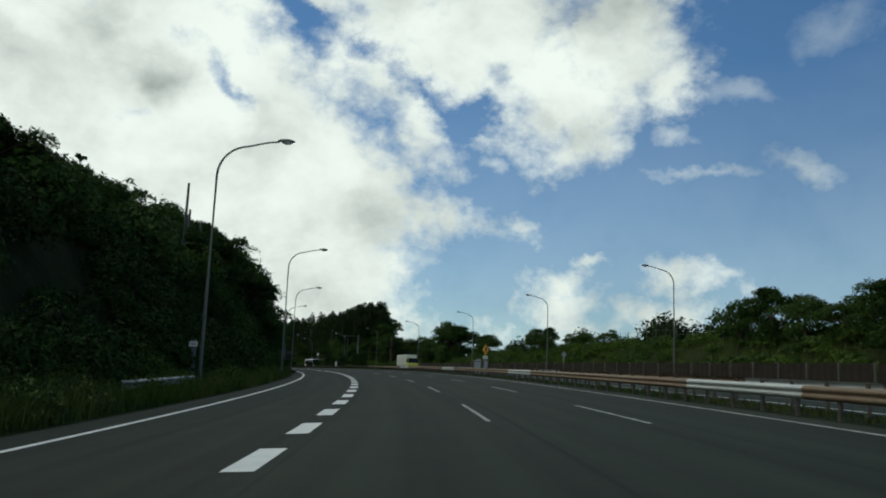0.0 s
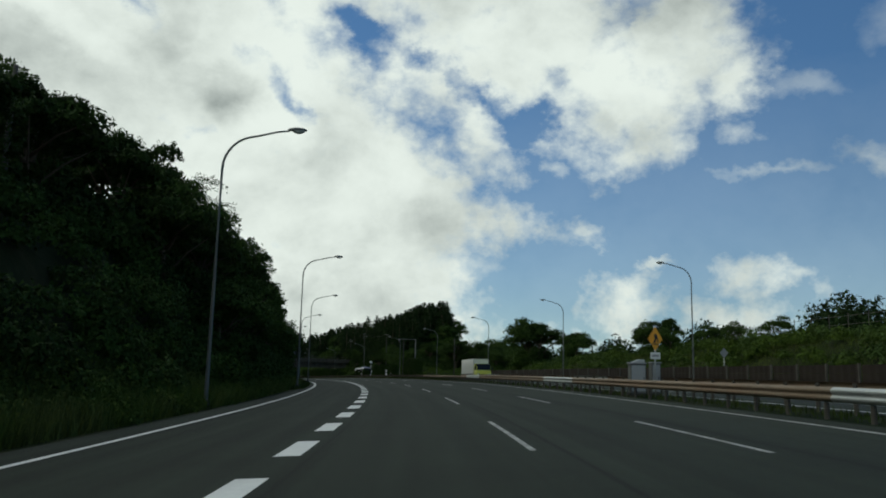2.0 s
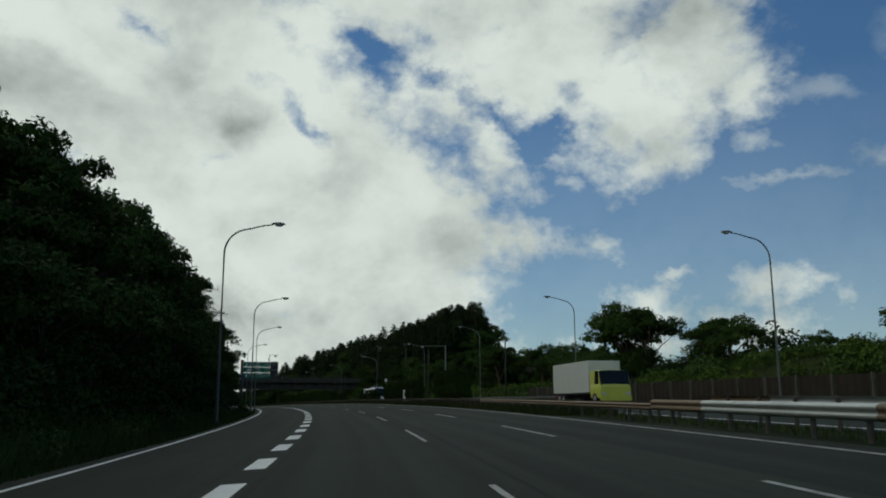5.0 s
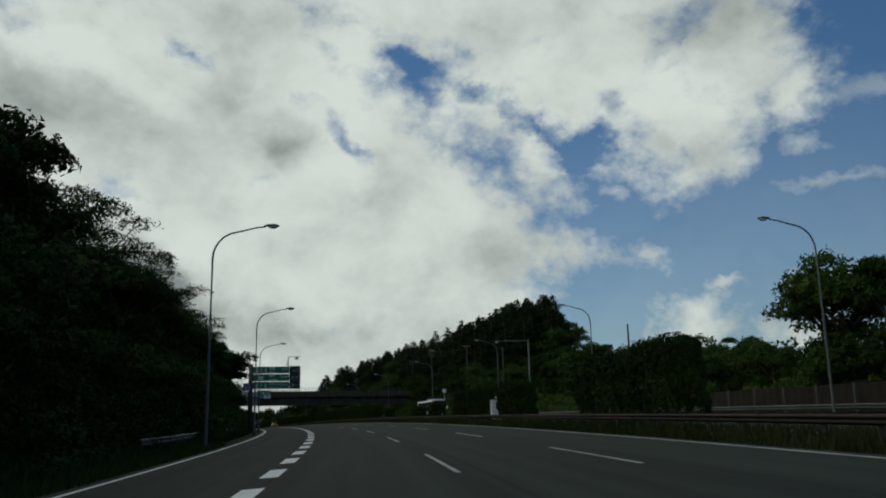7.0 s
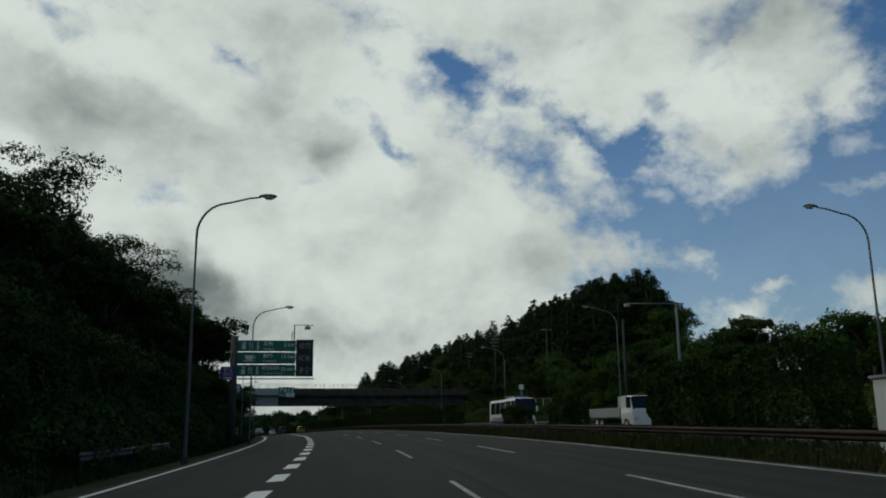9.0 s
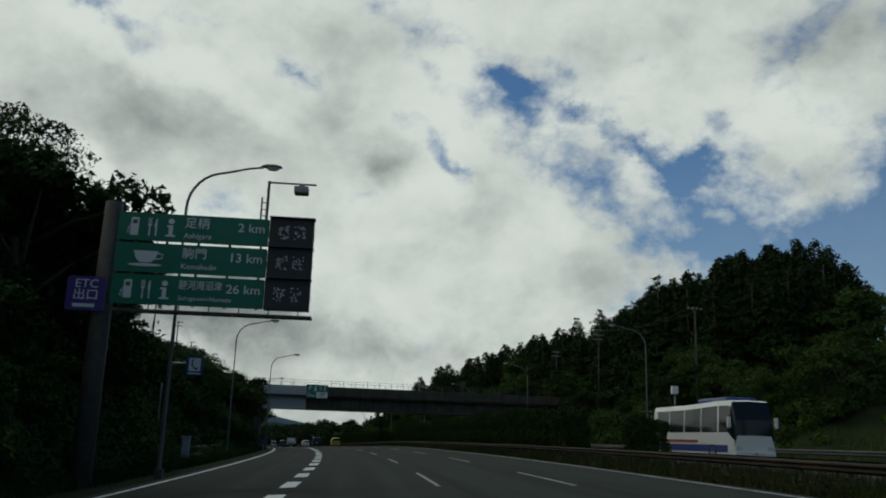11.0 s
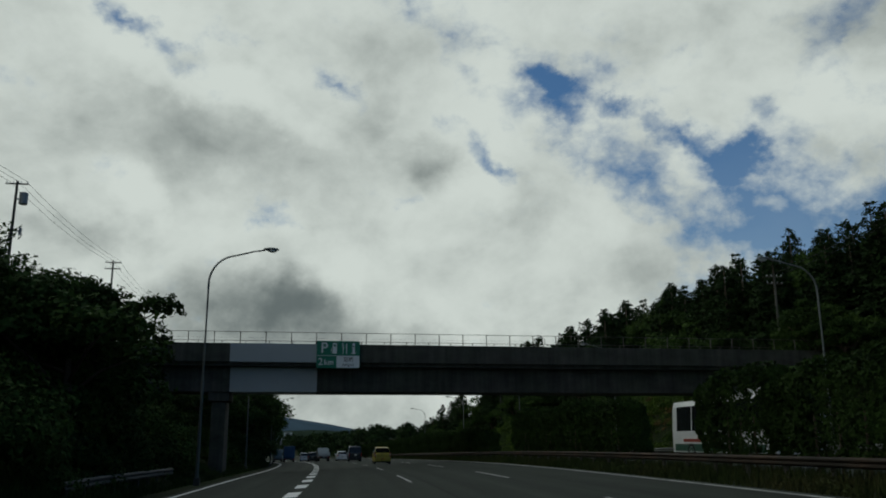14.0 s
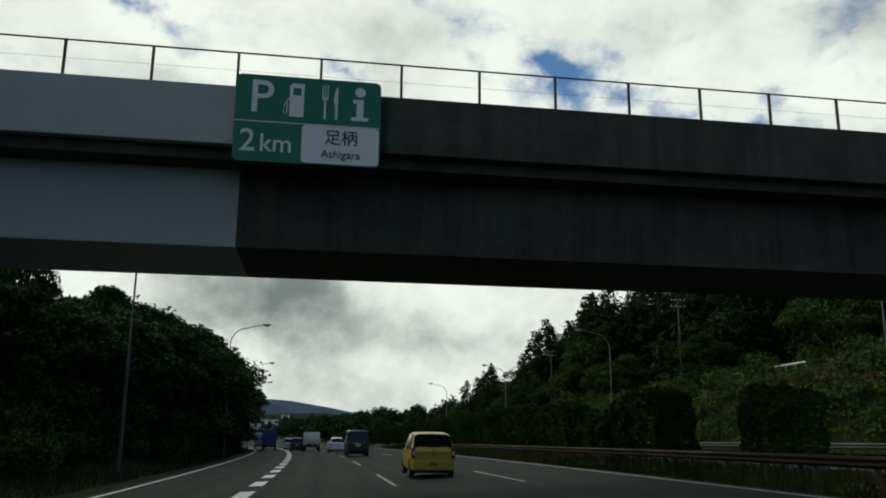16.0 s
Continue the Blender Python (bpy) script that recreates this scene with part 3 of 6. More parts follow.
LAMPS_L = ((41, -6.4), (82, -5.72), (125, -5.13), (166, -4.6), (207, -4.71), (245, -4.43), (285, -4.62), (329, -7.2), (367, -5.0), (409, -6.2), (450, -5.2), (491, -5.2), (532, -5.2), (573, -5.2))
LAMPS_R = ((44, 29.8), (86, 29.8), (126, 28.3), (169, 28.17), (206.6, 26.3), (247, 25.8), (287.2, 26.3), (327.1, 25.2), (367.7, 25.2), (408, 26.5), (449, 26.7), (490, 26.7), (531, 26.7))
lamp_l, lamp_r = street_lamp(1), street_lamp(-1)
for k, (s, r) in enumerate(LAMPS_L):
    r -= 3.35
    m = stand(s, r, (11.75 if s == 329 else 12.4) - 12.55 - float(ground_z(s, r)))
    put(lamp_l, m) if k == 0 else copy_thing(lamp_l, m)
for k, (s, r) in enumerate(LAMPS_R):
    r += 3.35
    m = stand(s, r, (13.4 if s < 200 else 13.2 if s < 300 else 12.75) - 12.55 - float(ground_z(s, r)))
    put(lamp_r, m) if k == 0 else copy_thing(lamp_r, m)


# ---------------------------------------------------------------- overpass
BRIDGE_S, BRIDGE_SKEW = 386.6, 1.2
_b0 = at(BRIDGE_S, -0.9)
BRIDGE = pose(_b0.x, _b0.y, 0, 0, 0, turn(BRIDGE_S) + BRIDGE_SKEW)   # x along the bridge to the right, y away from the driver
Z_PAR, Z_FAS, Z_GIR, Z_BOT = 11.96, 10.5, 10.2, 8.25


def overpass():
    b = thing("overpass", "weathered dark concrete overpass with a grey-coated section and railing", "bridge")
    b.matrix_basis = BRIDGE
    X0, X1, G0, G1 = -17.0, 47.0, -8.4, -1.62

    def seg(name, x0, x1, mat, y0, y1, z0, z1, label="", bevel=0.03):
        bm = bmesh.new()
        box(bm, x0, x1, y0, y1, z0, z1, bevel)
        return part(name, bm, mat, b, label)

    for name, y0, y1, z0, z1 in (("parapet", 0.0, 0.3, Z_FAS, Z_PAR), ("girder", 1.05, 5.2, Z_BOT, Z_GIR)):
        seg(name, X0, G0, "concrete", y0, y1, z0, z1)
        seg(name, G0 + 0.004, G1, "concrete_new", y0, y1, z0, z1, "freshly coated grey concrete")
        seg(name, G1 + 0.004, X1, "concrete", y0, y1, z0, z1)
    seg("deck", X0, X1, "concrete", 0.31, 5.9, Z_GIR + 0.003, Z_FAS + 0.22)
    seg("parapet", X0, X1, "concrete", 5.91, 6.2, Z_FAS, Z_PAR)
    for y in (0.15, 6.05):
        rail = new("railing")
        rail.parent = b
        for z in (Z_PAR + 0.92, Z_PAR + 0.46):
            bm = bmesh.new()
            tube(bm, [(X0, y, z), (X1, y, z)], 0.022 if z > Z_PAR + 0.6 else 0.0035, 6)
            part("rail", bm, "post_dark", rail)
        bm = bmesh.new()
        box(bm, -0.03, 0.03, -0.03, 0.03, 0, 0.94)
        post = part("post", bm, "post_dark", rail)
        for k in range(31):
            o = post if k == 0 else post.copy()
            if k:
                scene.collection.objects.link(o)
            o.location = (X0 + 1.4 + 1.98 * k, y, Z_PAR - 0.01)
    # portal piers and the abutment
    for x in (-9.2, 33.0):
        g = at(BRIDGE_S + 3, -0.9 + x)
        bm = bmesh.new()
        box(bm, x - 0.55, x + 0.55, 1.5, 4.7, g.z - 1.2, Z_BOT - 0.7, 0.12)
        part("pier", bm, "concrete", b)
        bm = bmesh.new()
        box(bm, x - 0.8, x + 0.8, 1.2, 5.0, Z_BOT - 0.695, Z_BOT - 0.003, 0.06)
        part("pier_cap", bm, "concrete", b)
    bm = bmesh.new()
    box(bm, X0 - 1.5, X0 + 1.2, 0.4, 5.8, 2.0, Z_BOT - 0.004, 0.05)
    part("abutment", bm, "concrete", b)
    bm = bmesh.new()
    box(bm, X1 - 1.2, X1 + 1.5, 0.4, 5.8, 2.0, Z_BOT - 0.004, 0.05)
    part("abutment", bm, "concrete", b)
    return b


overpass()


def text_part(txt, size, mat, parent, x, z, y, name="lettering", align="CENTER", sx=1.0, depth=0.004):
    """Letters on the front (towards -y) of a board in the x, z plane, as one mesh."""
    cu = bpy.data.curves.new(name, "FONT")
    cu.body, cu.size, cu.align_x, cu.align_y, cu.extrude, cu.resolution_u = txt, size, align, "CENTER", depth, 3
    cu.offset = size * 0.006
    tmp = bpy.data.objects.new(name, cu)
    scene.collection.objects.link(tmp)
    dg = bpy.context.evaluated_depsgraph_get()
    dg.update()
    me = bpy.data.meshes.new_from_object(tmp.evaluated_get(dg))
    bpy.data.objects.remove(tmp)
    bm = bmesh.new()
    bm.from_mesh(me)
    bpy.data.meshes.remove(me)
    bm.transform(pose(x, y, z, 90, 0, 0) @ Matrix.Diagonal((sx, 1, 1, 1)))
    islands("letter", bm, mat, parent)


# ---------------------------------------------------------------- foliage
RNG = np.random.default_rng(11)


def leaf_tris(centres, normals, size, rng, long=1.6):
    """Small pointed leaves, a triangle each, for dense undergrowth."""
    n = len(centres)
    nor = normals + rng.normal(0, 0.6, (n, 3))
    nor /= np.linalg.norm(nor, axis=1)[:, None] + 1e-9
    a = np.cross(nor, rng.normal(0, 1, (n, 3)))
    a /= np.linalg.norm(a, axis=1)[:, None] + 1e-9
    b = np.cross(nor, a)
    sz = (np.asarray(size) * rng.uniform(0.6, 1.4, n))[:, None]
    v = np.stack([centres - a * sz * long * 0.5 - b * sz * 0.45, centres - a * sz * long * 0.4 + b * sz * 0.45, centres + a * sz * long * 0.55], 1).reshape(-1, 3)
    return v, np.arange(3 * n).reshape(n, 3)


def blob_points(n, rng, centre, radius, flat=0.8, shell=0.75):
    d = rng.normal(0, 1, (n, 3))
    d /= np.linalg.norm(d, axis=1)[:, None]
    d[:, 2] = np.abs(d[:, 2]) * 1.0 - 0.25 * (rng.random(n) < 0.4)
    k = shell + (1 - shell) * rng.random(n) ** 0.5
    k = k + 0.22 * np.sin(3.1 * d[:, 0] * 2 + centre[0]) * np.sin(2.7 * d[:, 1] * 2 + centre[1])
    return np.asarray(centre) + d * (radius * k)[:, None] * (1, 1, flat), d


def broadleaf(height, spread, seed, leaves, size, mat, label, name="tree", limbs=7, bushy=True, flat=0.75):
    """Tapered trunk with limbs; the crown is many clumps of small leaves with gaps between them."""
    rng = np.random.default_rng(seed)
    t = thing(name, label, name)
    bm = bmesh.new()
    lean = rng.normal(0, 0.25, 2)
    top = Vector((lean[0], lean[1], height * 0.55))
    tube(bm, [(0, 0, -0.8), (lean[0] * 0.3, lean[1] * 0.3, height * 0.25), top], [0.035 * height, 0.027 * height, 0.014 * height], 8)
    clumps = []
    for k in range(limbs):
        a = 2 * math.pi * k / limbs + rng.uniform(-0.4, 0.4)
        z0 = height * rng.uniform(0.2, 0.5)
        out = spread * rng.uniform(0.45, 0.95)
        end = Vector((out * math.cos(a), out * math.sin(a), height * rng.uniform(0.42, 0.82)))
        base = Vector((lean[0] * z0 / height, lean[1] * z0 / height, z0))
        tube(bm, [base, base.lerp(end, 0.5) + Vector((0, 0, 0.25)), end], [0.012 * height, 0.008 * height, 0.003 * height], 5)
        clumps.append((end, spread * rng.uniform(0.32, 0.5)))
    for k in range(limbs):
        clumps.append((Vector((rng.normal(0, spread * 0.33), rng.normal(0, spread * 0.33), height * rng.uniform(0.62, 0.93))), spread * rng.uniform(0.28, 0.46)))
    for k in range(limbs if bushy else 2):
        a = rng.uniform(0, 2 * math.pi)
        o = spread * rng.uniform(0.2, 0.6)
        clumps.append((Vector((o * math.cos(a), o * math.sin(a), height * rng.uniform(0.08, 0.42))), spread * rng.uniform(0.36, 0.5)))
    part("trunk", bm, "bark", t, smooth=True)
    pts, nrm = [], []
    per = leaves // len(clumps)
    for c, r in clumps:
        p, d = blob_points(per, rng, (c.x, c.y, c.z), r, flat, 0.55)
        pts.append(p)
        nrm.append(d)
    v, f = leaf_tris(np.concatenate(pts), np.concatenate(nrm), size, rng)
    crown = new("crown", array_mesh("crown", v, f, mat))
    crown.parent = t
    return t


def conifer(height, spread, seed, leaves, label):
    """Cedar: straight trunk, layered drooping boughs, ragged spire."""
    rng = np.random.default_rng(seed)
    t = thing("conifer", label, "tree")
    bm = bmesh.new()
    tube(bm, [(0, 0, -1.0), (0, 0, height * 0.5), (0, 0, height * 0.97)], [0.022 * height, 0.014 * height, 0.003 * height], 7)
    part("trunk", bm, "bark", t, smooth=True)
    pts, nrm = [], []
    z = height * 0.12
    while z < height * 0.985:
        f = 1 - z / height
        rad = spread * (f ** 0.55) * rng.uniform(0.75, 1.15) + 0.12
        arms = max(4, int(9 * f + 3))
        for a in rng.uniform(0, 2 * math.pi, arms):
            rr = rad * rng.uniform(0.6, 1.15)
            m = max(3, int(leaves * rr / (spread * 60)))
            u = rng.uniform(0.25, 1.0, m)
            side = rng.normal(0, 0.16 * rr + 0.08, m)
            x = rr * u * math.cos(a) - side * math.sin(a)
            y = rr * u * math.sin(a) + side * math.cos(a)
            pts.append(np.stack([x, y, z - 0.28 * rr * u ** 2 + rng.normal(0, 0.12, m)], 1))
            nrm.append(np.stack([np.full(m, 0.5 * math.cos(a)), np.full(m, 0.5 * math.sin(a)), np.full(m, 0.8)], 1))
        z += height * 0.035 * rng.uniform(0.7, 1.2)
    v, f = leaf_tris(np.concatenate(pts), np.concatenate(nrm), 0.025 * spread + 0.115, rng, 2.2)
    crown = new("crown", array_mesh("crown", v, f, "needle"))
    crown.parent = t
    return t


def scatter_shrubs(name, s, r, radius, per, size, mat, label, seed, flat=0.85, sink=0.35):
    """Dense undergrowth on a slope as one sheet of leaf clumps."""
    rng = np.random.default_rng(seed)
    base = at_many(s, r)
    P_, N_, Z_ = [], [], []
    for b, rad in zip(base, radius):
        k = int(per * (rad / 1.2) ** 1.6)
        p, d = blob_points(k, rng, b + (0, 0, rad * sink), rad * rng.uniform(0.85, 1.15), flat * rng.uniform(0.8, 1.2), 0.7)
        P_.append(p)
        N_.append(d)
    P_, N_ = np.concatenate(P_), np.concatenate(N_)
    v, f = leaf_tris(P_, N_, size, rng)
    return tagged(new(name, array_mesh(name, v, f, mat)), label, "shrubs", kind="stuff")


def spread_on(n, s0, s1, r0, r1, seed):
    rng = np.random.default_rng(seed)
    return rng.uniform(s0, s1, n), rng.uniform(r0, r1, n), rng


# undergrowth on the left cut slope: thick near the road, coarser above
for k, (s0, s1) in enumerate(((-25, 70), (70, 150), (150, 230), (230, 310), (310, 384), (396, 470), (470, 640))):
    n = int((s1 - s0) * (4.0 if k < 6 else 1.6))
    s, r, rng = spread_on(n, s0, s1, -17.5, -10.6, 40 + k)
    wide = (s > 298) & (s < 350)
    r = np.where(wide, r - 2.0, r)
    bridge_gap = ~((s > 380) & (s < 398) & (r > -13))
    s, r = s[bridge_gap], r[bridge_gap]
    scatter_shrubs("hillside_shrubs", s, r, rng.uniform(0.7, 1.5, len(s)), 500, 0.125, "leaf" if k % 2 else "leaf_dark", "dense dark green shrubs covering the cut slope", 60 + k)
    s, r, rng = spread_on(int((s1 - s0) * 1.7), s0, s1, -31, -15.5, 80 + k)
    scatter_shrubs("hillside_shrubs", s, r, rng.uniform(1.4, 2.9, len(s)), 240, 0.24, "leaf_dark" if k % 2 else "leaf", "dense green shrubs on top of the slope", 100 + k)
s, r, rng = spread_on(420, 225, 378, -16.5, -10.8, 77)
scatter_shrubs("bright_shrubs", s, np.where((s > 298) & (s < 350), r - 2.0, r), rng.uniform(0.6, 1.25, 420), 360, 0.12, "leaf_light", "lighter green creepers draped over the slope", 78)

s, r, rng = spread_on(26, 346, 378, -15.5, -11.5, 79)
scatter_shrubs("hillside_shrubs", s, r, rng.uniform(1.5, 2.3, 26), 650, 0.12, "leaf", "rounded green bushes at the top of the slope", 81)

# undergrowth on the right: bank behind the fence, hill flanks
for k, (s0, s1, dens, mat) in enumerate(((-20, 110, 1.5, "leaf_light"), (110, 210, 1.7, "leaf_light"), (210, 320, 1.3, "leaf_light"), (320, 384, 2.2, "leaf_dark"), (396, 520, 1.8, "leaf_light"), (520, 760, 0.9, "leaf_dark"))):
    s, r, rng = spread_on(int((s1 - s0) * dens), s0, s1, 33.8, 50, 140 + k)
    keep = (r > 36.5) | (s > 200)
    scatter_shrubs("bank_shrubs", s[keep], r[keep], rng.uniform(0.6, 1.7, len(s))[keep] * (0.75 if k == 2 else 1.0), 260, 0.2, mat, "green shrubs growing over the far bank", 160 + k)
s, r, rng = spread_on(420, 384, 478, 33.0, 40.0, 217)
scatter_shrubs("bank_shrubs", s, r, rng.uniform(0.5, 1.2, 420), 330, 0.13, "leaf_light", "light green creepers and shrubs on the cut bank", 218, 0.8, 0.3)
s, r, rng = spread_on(70, 398, 440, 35.2, 38.2, 207)
scatter_shrubs("dry_undergrowth", s, r, rng.uniform(0.4, 0.9, 70), 300, 0.13, "dry", "dry orange-brown undergrowth on the cut bank", 208, 0.6, 0.2)
s, r, rng = spread_on(260, 318, 460, 33.8, 46, 203)
scatter_shrubs("bank_shrubs", s, r, rng.uniform(0.8, 1.9, 260), 380, 0.16, "leaf", "tangled green shrubs on the steep right bank", 204)
for k, (n, s0, s1, r0, r1) in enumerate(((300, 640, 1280, 32, 130), (260, 560, 1280, -110, -14), (120, 330, 640, -90, -34), (160, -20, 330, 60, 120))):
    s, r, rng = spread_on(n, s0, s1, r0, r1, 210 + k)
    scatter_shrubs("far_woods", s, r, rng.uniform(3.0, 5.0, n), 140 if k == 3 else 50, 0.42 if k == 3 else 0.85, "needle", "far dark green woods", 220 + k, 1.1, 0.5)
s, r, rng = spread_on(420, 300, 640, 46, 78, 201)
scatter_shrubs("bank_shrubs", s, r, rng.uniform(1.4, 2.8, 420), 200, 0.32, "leaf_dark", "dark green undergrowth on the wooded hill", 202)


def grass(name, n, s0, s1, r0, r1, tall, mat, seed, label):
    """Tufts of grass blades, each a thin bent triangle."""
    rng = np.random.default_rng(seed)
    s, r = rng.uniform(s0, s1, n), rng.uniform(r0, r1, n)
    b = at_many(s, r)
    a = rng.uniform(0, 2 * math.pi, n)
    w = np.stack([np.cos(a), np.sin(a), np.zeros(n)], 1) * rng.uniform(0.008, 0.022, n)[:, None]
    h = tall * rng.uniform(0.4, 1.25, n)
    tip = b + np.stack([rng.normal(0, 0.3, n) * h, rng.normal(0, 0.3, n) * h, h], 1)
    v = np.stack([b - w - (0, 0, 0.05), b + w - (0, 0, 0.05), tip], 1).reshape(-1, 3)
    f = np.arange(3 * n).reshape(n, 3)
    tagged(new(name, array_mesh(name, v, f, mat)), label, "grass", kind="stuff")


grass("verge_grass", 14000, 120, 215, -9.2, -7.75, 0.3, "grass", 308, "rough grass at the edge of the asphalt")
grass("verge_grass", 66000, -20, 215, -12.6, -9.1, 0.42, "grass", 301, "long uncut grass on the roadside verge")
# shade on this stretch is put into the colour by using the dark leaf material
grass("verge_grass", 42000, 215, 380, -12.6, -8.8, 0.38, "leaf_dark", 307, "roadside verge grass coloured dark to stand in for shade")
grass("verge_grass", 26000, 380, 560, -12.2, -8.9, 0.4, "grass", 302, "long uncut grass on the roadside verge")
grass("median_grass", 130000, 150, 470, 8.8, 12.3, 0.36, "grass_median", 303, "unkempt grass along the median")
grass("median_grass", 8000, -20, 150, 9.7, 11.8, 0.2, "grass", 304, "sparse grass under the guard rails")
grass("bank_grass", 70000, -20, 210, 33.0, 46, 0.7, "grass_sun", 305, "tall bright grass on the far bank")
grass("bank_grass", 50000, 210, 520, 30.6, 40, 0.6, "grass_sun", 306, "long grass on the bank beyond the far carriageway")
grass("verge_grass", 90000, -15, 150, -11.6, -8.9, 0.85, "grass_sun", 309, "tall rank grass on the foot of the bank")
s, r, rng = spread_on(560, -15, 150, -12.8, -9.2, 323)
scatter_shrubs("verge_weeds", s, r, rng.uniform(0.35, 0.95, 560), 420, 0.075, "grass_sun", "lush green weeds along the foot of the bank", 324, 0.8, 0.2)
# low rounded shrubs along the foot of the cut
for k, (n, s0, s1, mat) in enumerate(((230, -20, 160, "leaf_light"), (260, 160, 380, "leaf"))):
    s, r, rng = spread_on(n, s0, s1, -12.0, -9.7, 311 + k)
    keep = ~((s > 298) & (s < 350))
    scatter_shrubs("verge_shrubs", s[keep], r[keep], rng.uniform(0.4, 0.95, n)[keep], 520, 0.08, mat, "rounded weeds and bushes at the foot of the slope", 330 + k, 0.75, 0.25)
s, r, rng = spread_on(150, 296, 352, -13.6, -11.2, 317)
scatter_shrubs("verge_shrubs", s, r, rng.uniform(0.4, 0.9, 150), 480, 0.085, "leaf", "rounded weeds and bushes at the foot of the slope", 318, 0.75, 0.25)
grass("verge_grass", 30000, 294, 356, -13.5, -9.0, 0.45, "leaf", 319, "long uncut grass in the widened verge")
s, r, rng = spread_on(60, 374, 402, -14, -10.9, 321)
scatter_shrubs("verge_shrubs", s, r, rng.uniform(0.45, 0.9, 60), 480, 0.085, "leaf", "rounded bushes around the foot of the overpass", 322, 0.75, 0.25)
s, r, rng = spread_on(620, 150, 470, 8.85, 10.3, 313)
scatter_shrubs("median_weeds", s, r, rng.uniform(0.16, 0.4, 620), 420, 0.055, "grass_median", "low weeds growing round the median guard rail", 314, 0.7, 0.15)

# trees: a few built once, then copied with their own turn and size
LEAFY = "broad-leaved tree with a dense uneven green crown"
PROTO = [broadleaf(7.0, 2.9, 1, 9600, 0.15, "leaf_dark", LEAFY), broadleaf(6.0, 3.2, 2, 9600, 0.15, "leaf", LEAFY),
         broadleaf(8.5, 3.0, 3, 9600, 0.155, "leaf_dark", LEAFY, limbs=9, bushy=False), broadleaf(5.0, 2.4, 4, 7600, 0.135, "leaf", LEAFY)]
CEDAR = [conifer(13, 3.7, 21, 3600, "dark green conifer with drooping boughs on the hill"), conifer(14.5, 4.0, 22, 3800, "dark green conifer with drooping boughs on the hill"),
         conifer(11, 3.5, 23, 3400, "dark green conifer with drooping boughs on the hill")]
AIRY = broadleaf(9.0, 3.3, 9, 7500, 0.11, "leaf_dark", "sparse tree with flat layered boughs on the slope", limbs=11, bushy=False, flat=0.5)
BUSH = [broadleaf(6.0, 3.2, 2, 9600, 0.15, "leaf", "rounded green bush at the foot of the cut slope", name="bush"),
        broadleaf(5.0, 2.4, 4, 7600, 0.135, "leaf", "rounded green bush at the foot of the cut slope", name="bush")]
THICKET = [broadleaf(6.0, 3.2, 2, 9600, 0.15, "leaf", "low spreading green bush on the brow of the slope", name="bush"),
           broadleaf(5.0, 2.4, 4, 7600, 0.135, "leaf", "low spreading green bush on the brow of the slope", name="bush")]
_used = set()


def plant(proto, s, r, size=1.0, up=0.0, spin=None):
    p = at(s, r, up - 0.15)
    spin = random.uniform(0, 360) if spin is None else spin
    m = pose(p.x, p.y, p.z, 0, 0, spin)
    if proto.name in _used:
        o = copy_thing(proto, m)
    else:
        _used.add(proto.name)
        o = put(proto, m)
    o.scale = (size * random.uniform(0.9, 1.1), size * random.uniform(0.9, 1.1), size)
    return o


TALL = {p.name: max(v.co.z for c in p.children for v in c.data.vertices) for p in PROTO + CEDAR + BUSH + THICKET + [AIRY]}


def plant_tall(proto, s, r, tall, wide=1.0):
    """Plant a tree so that its top is tall metres above the ground."""
    o = plant(proto, s, r, tall / TALL[proto.name])
    o.scale = (o.scale[0] * wide, o.scale[1] * wide, o.scale[2])
    return o


def room_left(s):
    """Height of the woods on the left cut."""
    return float(np.interp(s, (20, 44, 62, 80, 100, 130, 190, 200, 236, 260, 300, 308, 320, 332), (4.8, 4.4, 5.0, 7.0, 9.2, 9.6, 9.8, 9.0, 7.8, 8.8, 9.4, 8.2, 6.5, 4.5)))


def room_right(s):
    """Height of the woods on the right hills."""
    return float(np.interp(s, (240, 260, 280, 300, 318, 338, 345, 350, 362, 378, 392, 410, 440, 480, 520, 545, 565, 600), (5.8, 8.8, 11.3, 13.0, 10.2, 10.5, 14.0, 18.0, 19.0, 17.0, 14.8, 14.8, 16.4, 17.6, 16.8, 13.0, 9.0, 4.8)))


random.seed(4)
# left hill: three ragged rows along the cut
for row, (r0, r1, step, share) in enumerate(((-16.4, -13.6, 8.0, 0.86), (-20.0, -17.0, 7.0, 1.0), (-27.0, -21.0, 10.0, 1.12))):
    s = -10.0 + 2.5 * row
    while s < 330:
        h = room_left(s) * share * random.choice((0.72, 0.85, 0.93, 1.0))
        if not (row == 0 and (s > 292 or s < 90)):
            plant_tall(PROTO[random.choice((0, 1, 3, 0))], s, random.uniform(r0, r1), h, 1.15 if h < 6 else 1.0)
        s += step * random.uniform(0.7, 1.3)
for s, r, h in ((108.5, -18.2, 9.4), (113.0, -17.6, 8.6), (213.5, -17.4, 9.8), (231.0, -17.6, 9.9), (250.0, -17.6, 10.0), (268, -16.8, 9.4), (287, -17.0, 9.6)):
    plant_tall(AIRY, s, r, h)
# domed trees behind the sign gantry
for s, r, h in ((284.0, -13.8, 9.2), (288.5, -13.0, 8.9), (295.0, -13.4, 8.6)):
    plant_tall(PROTO[0], s, r, h, 1.05)
# bushes at the foot of the cut, close to the verge
s = 100.0
while s < 286:
    plant_tall(random.choice(BUSH), s, random.uniform(-13.0, -11.9), random.uniform(4.6, 6.6) if s < 195 else random.uniform(3.4, 4.8), 1.15)
    s += random.uniform(4.5, 7.5)
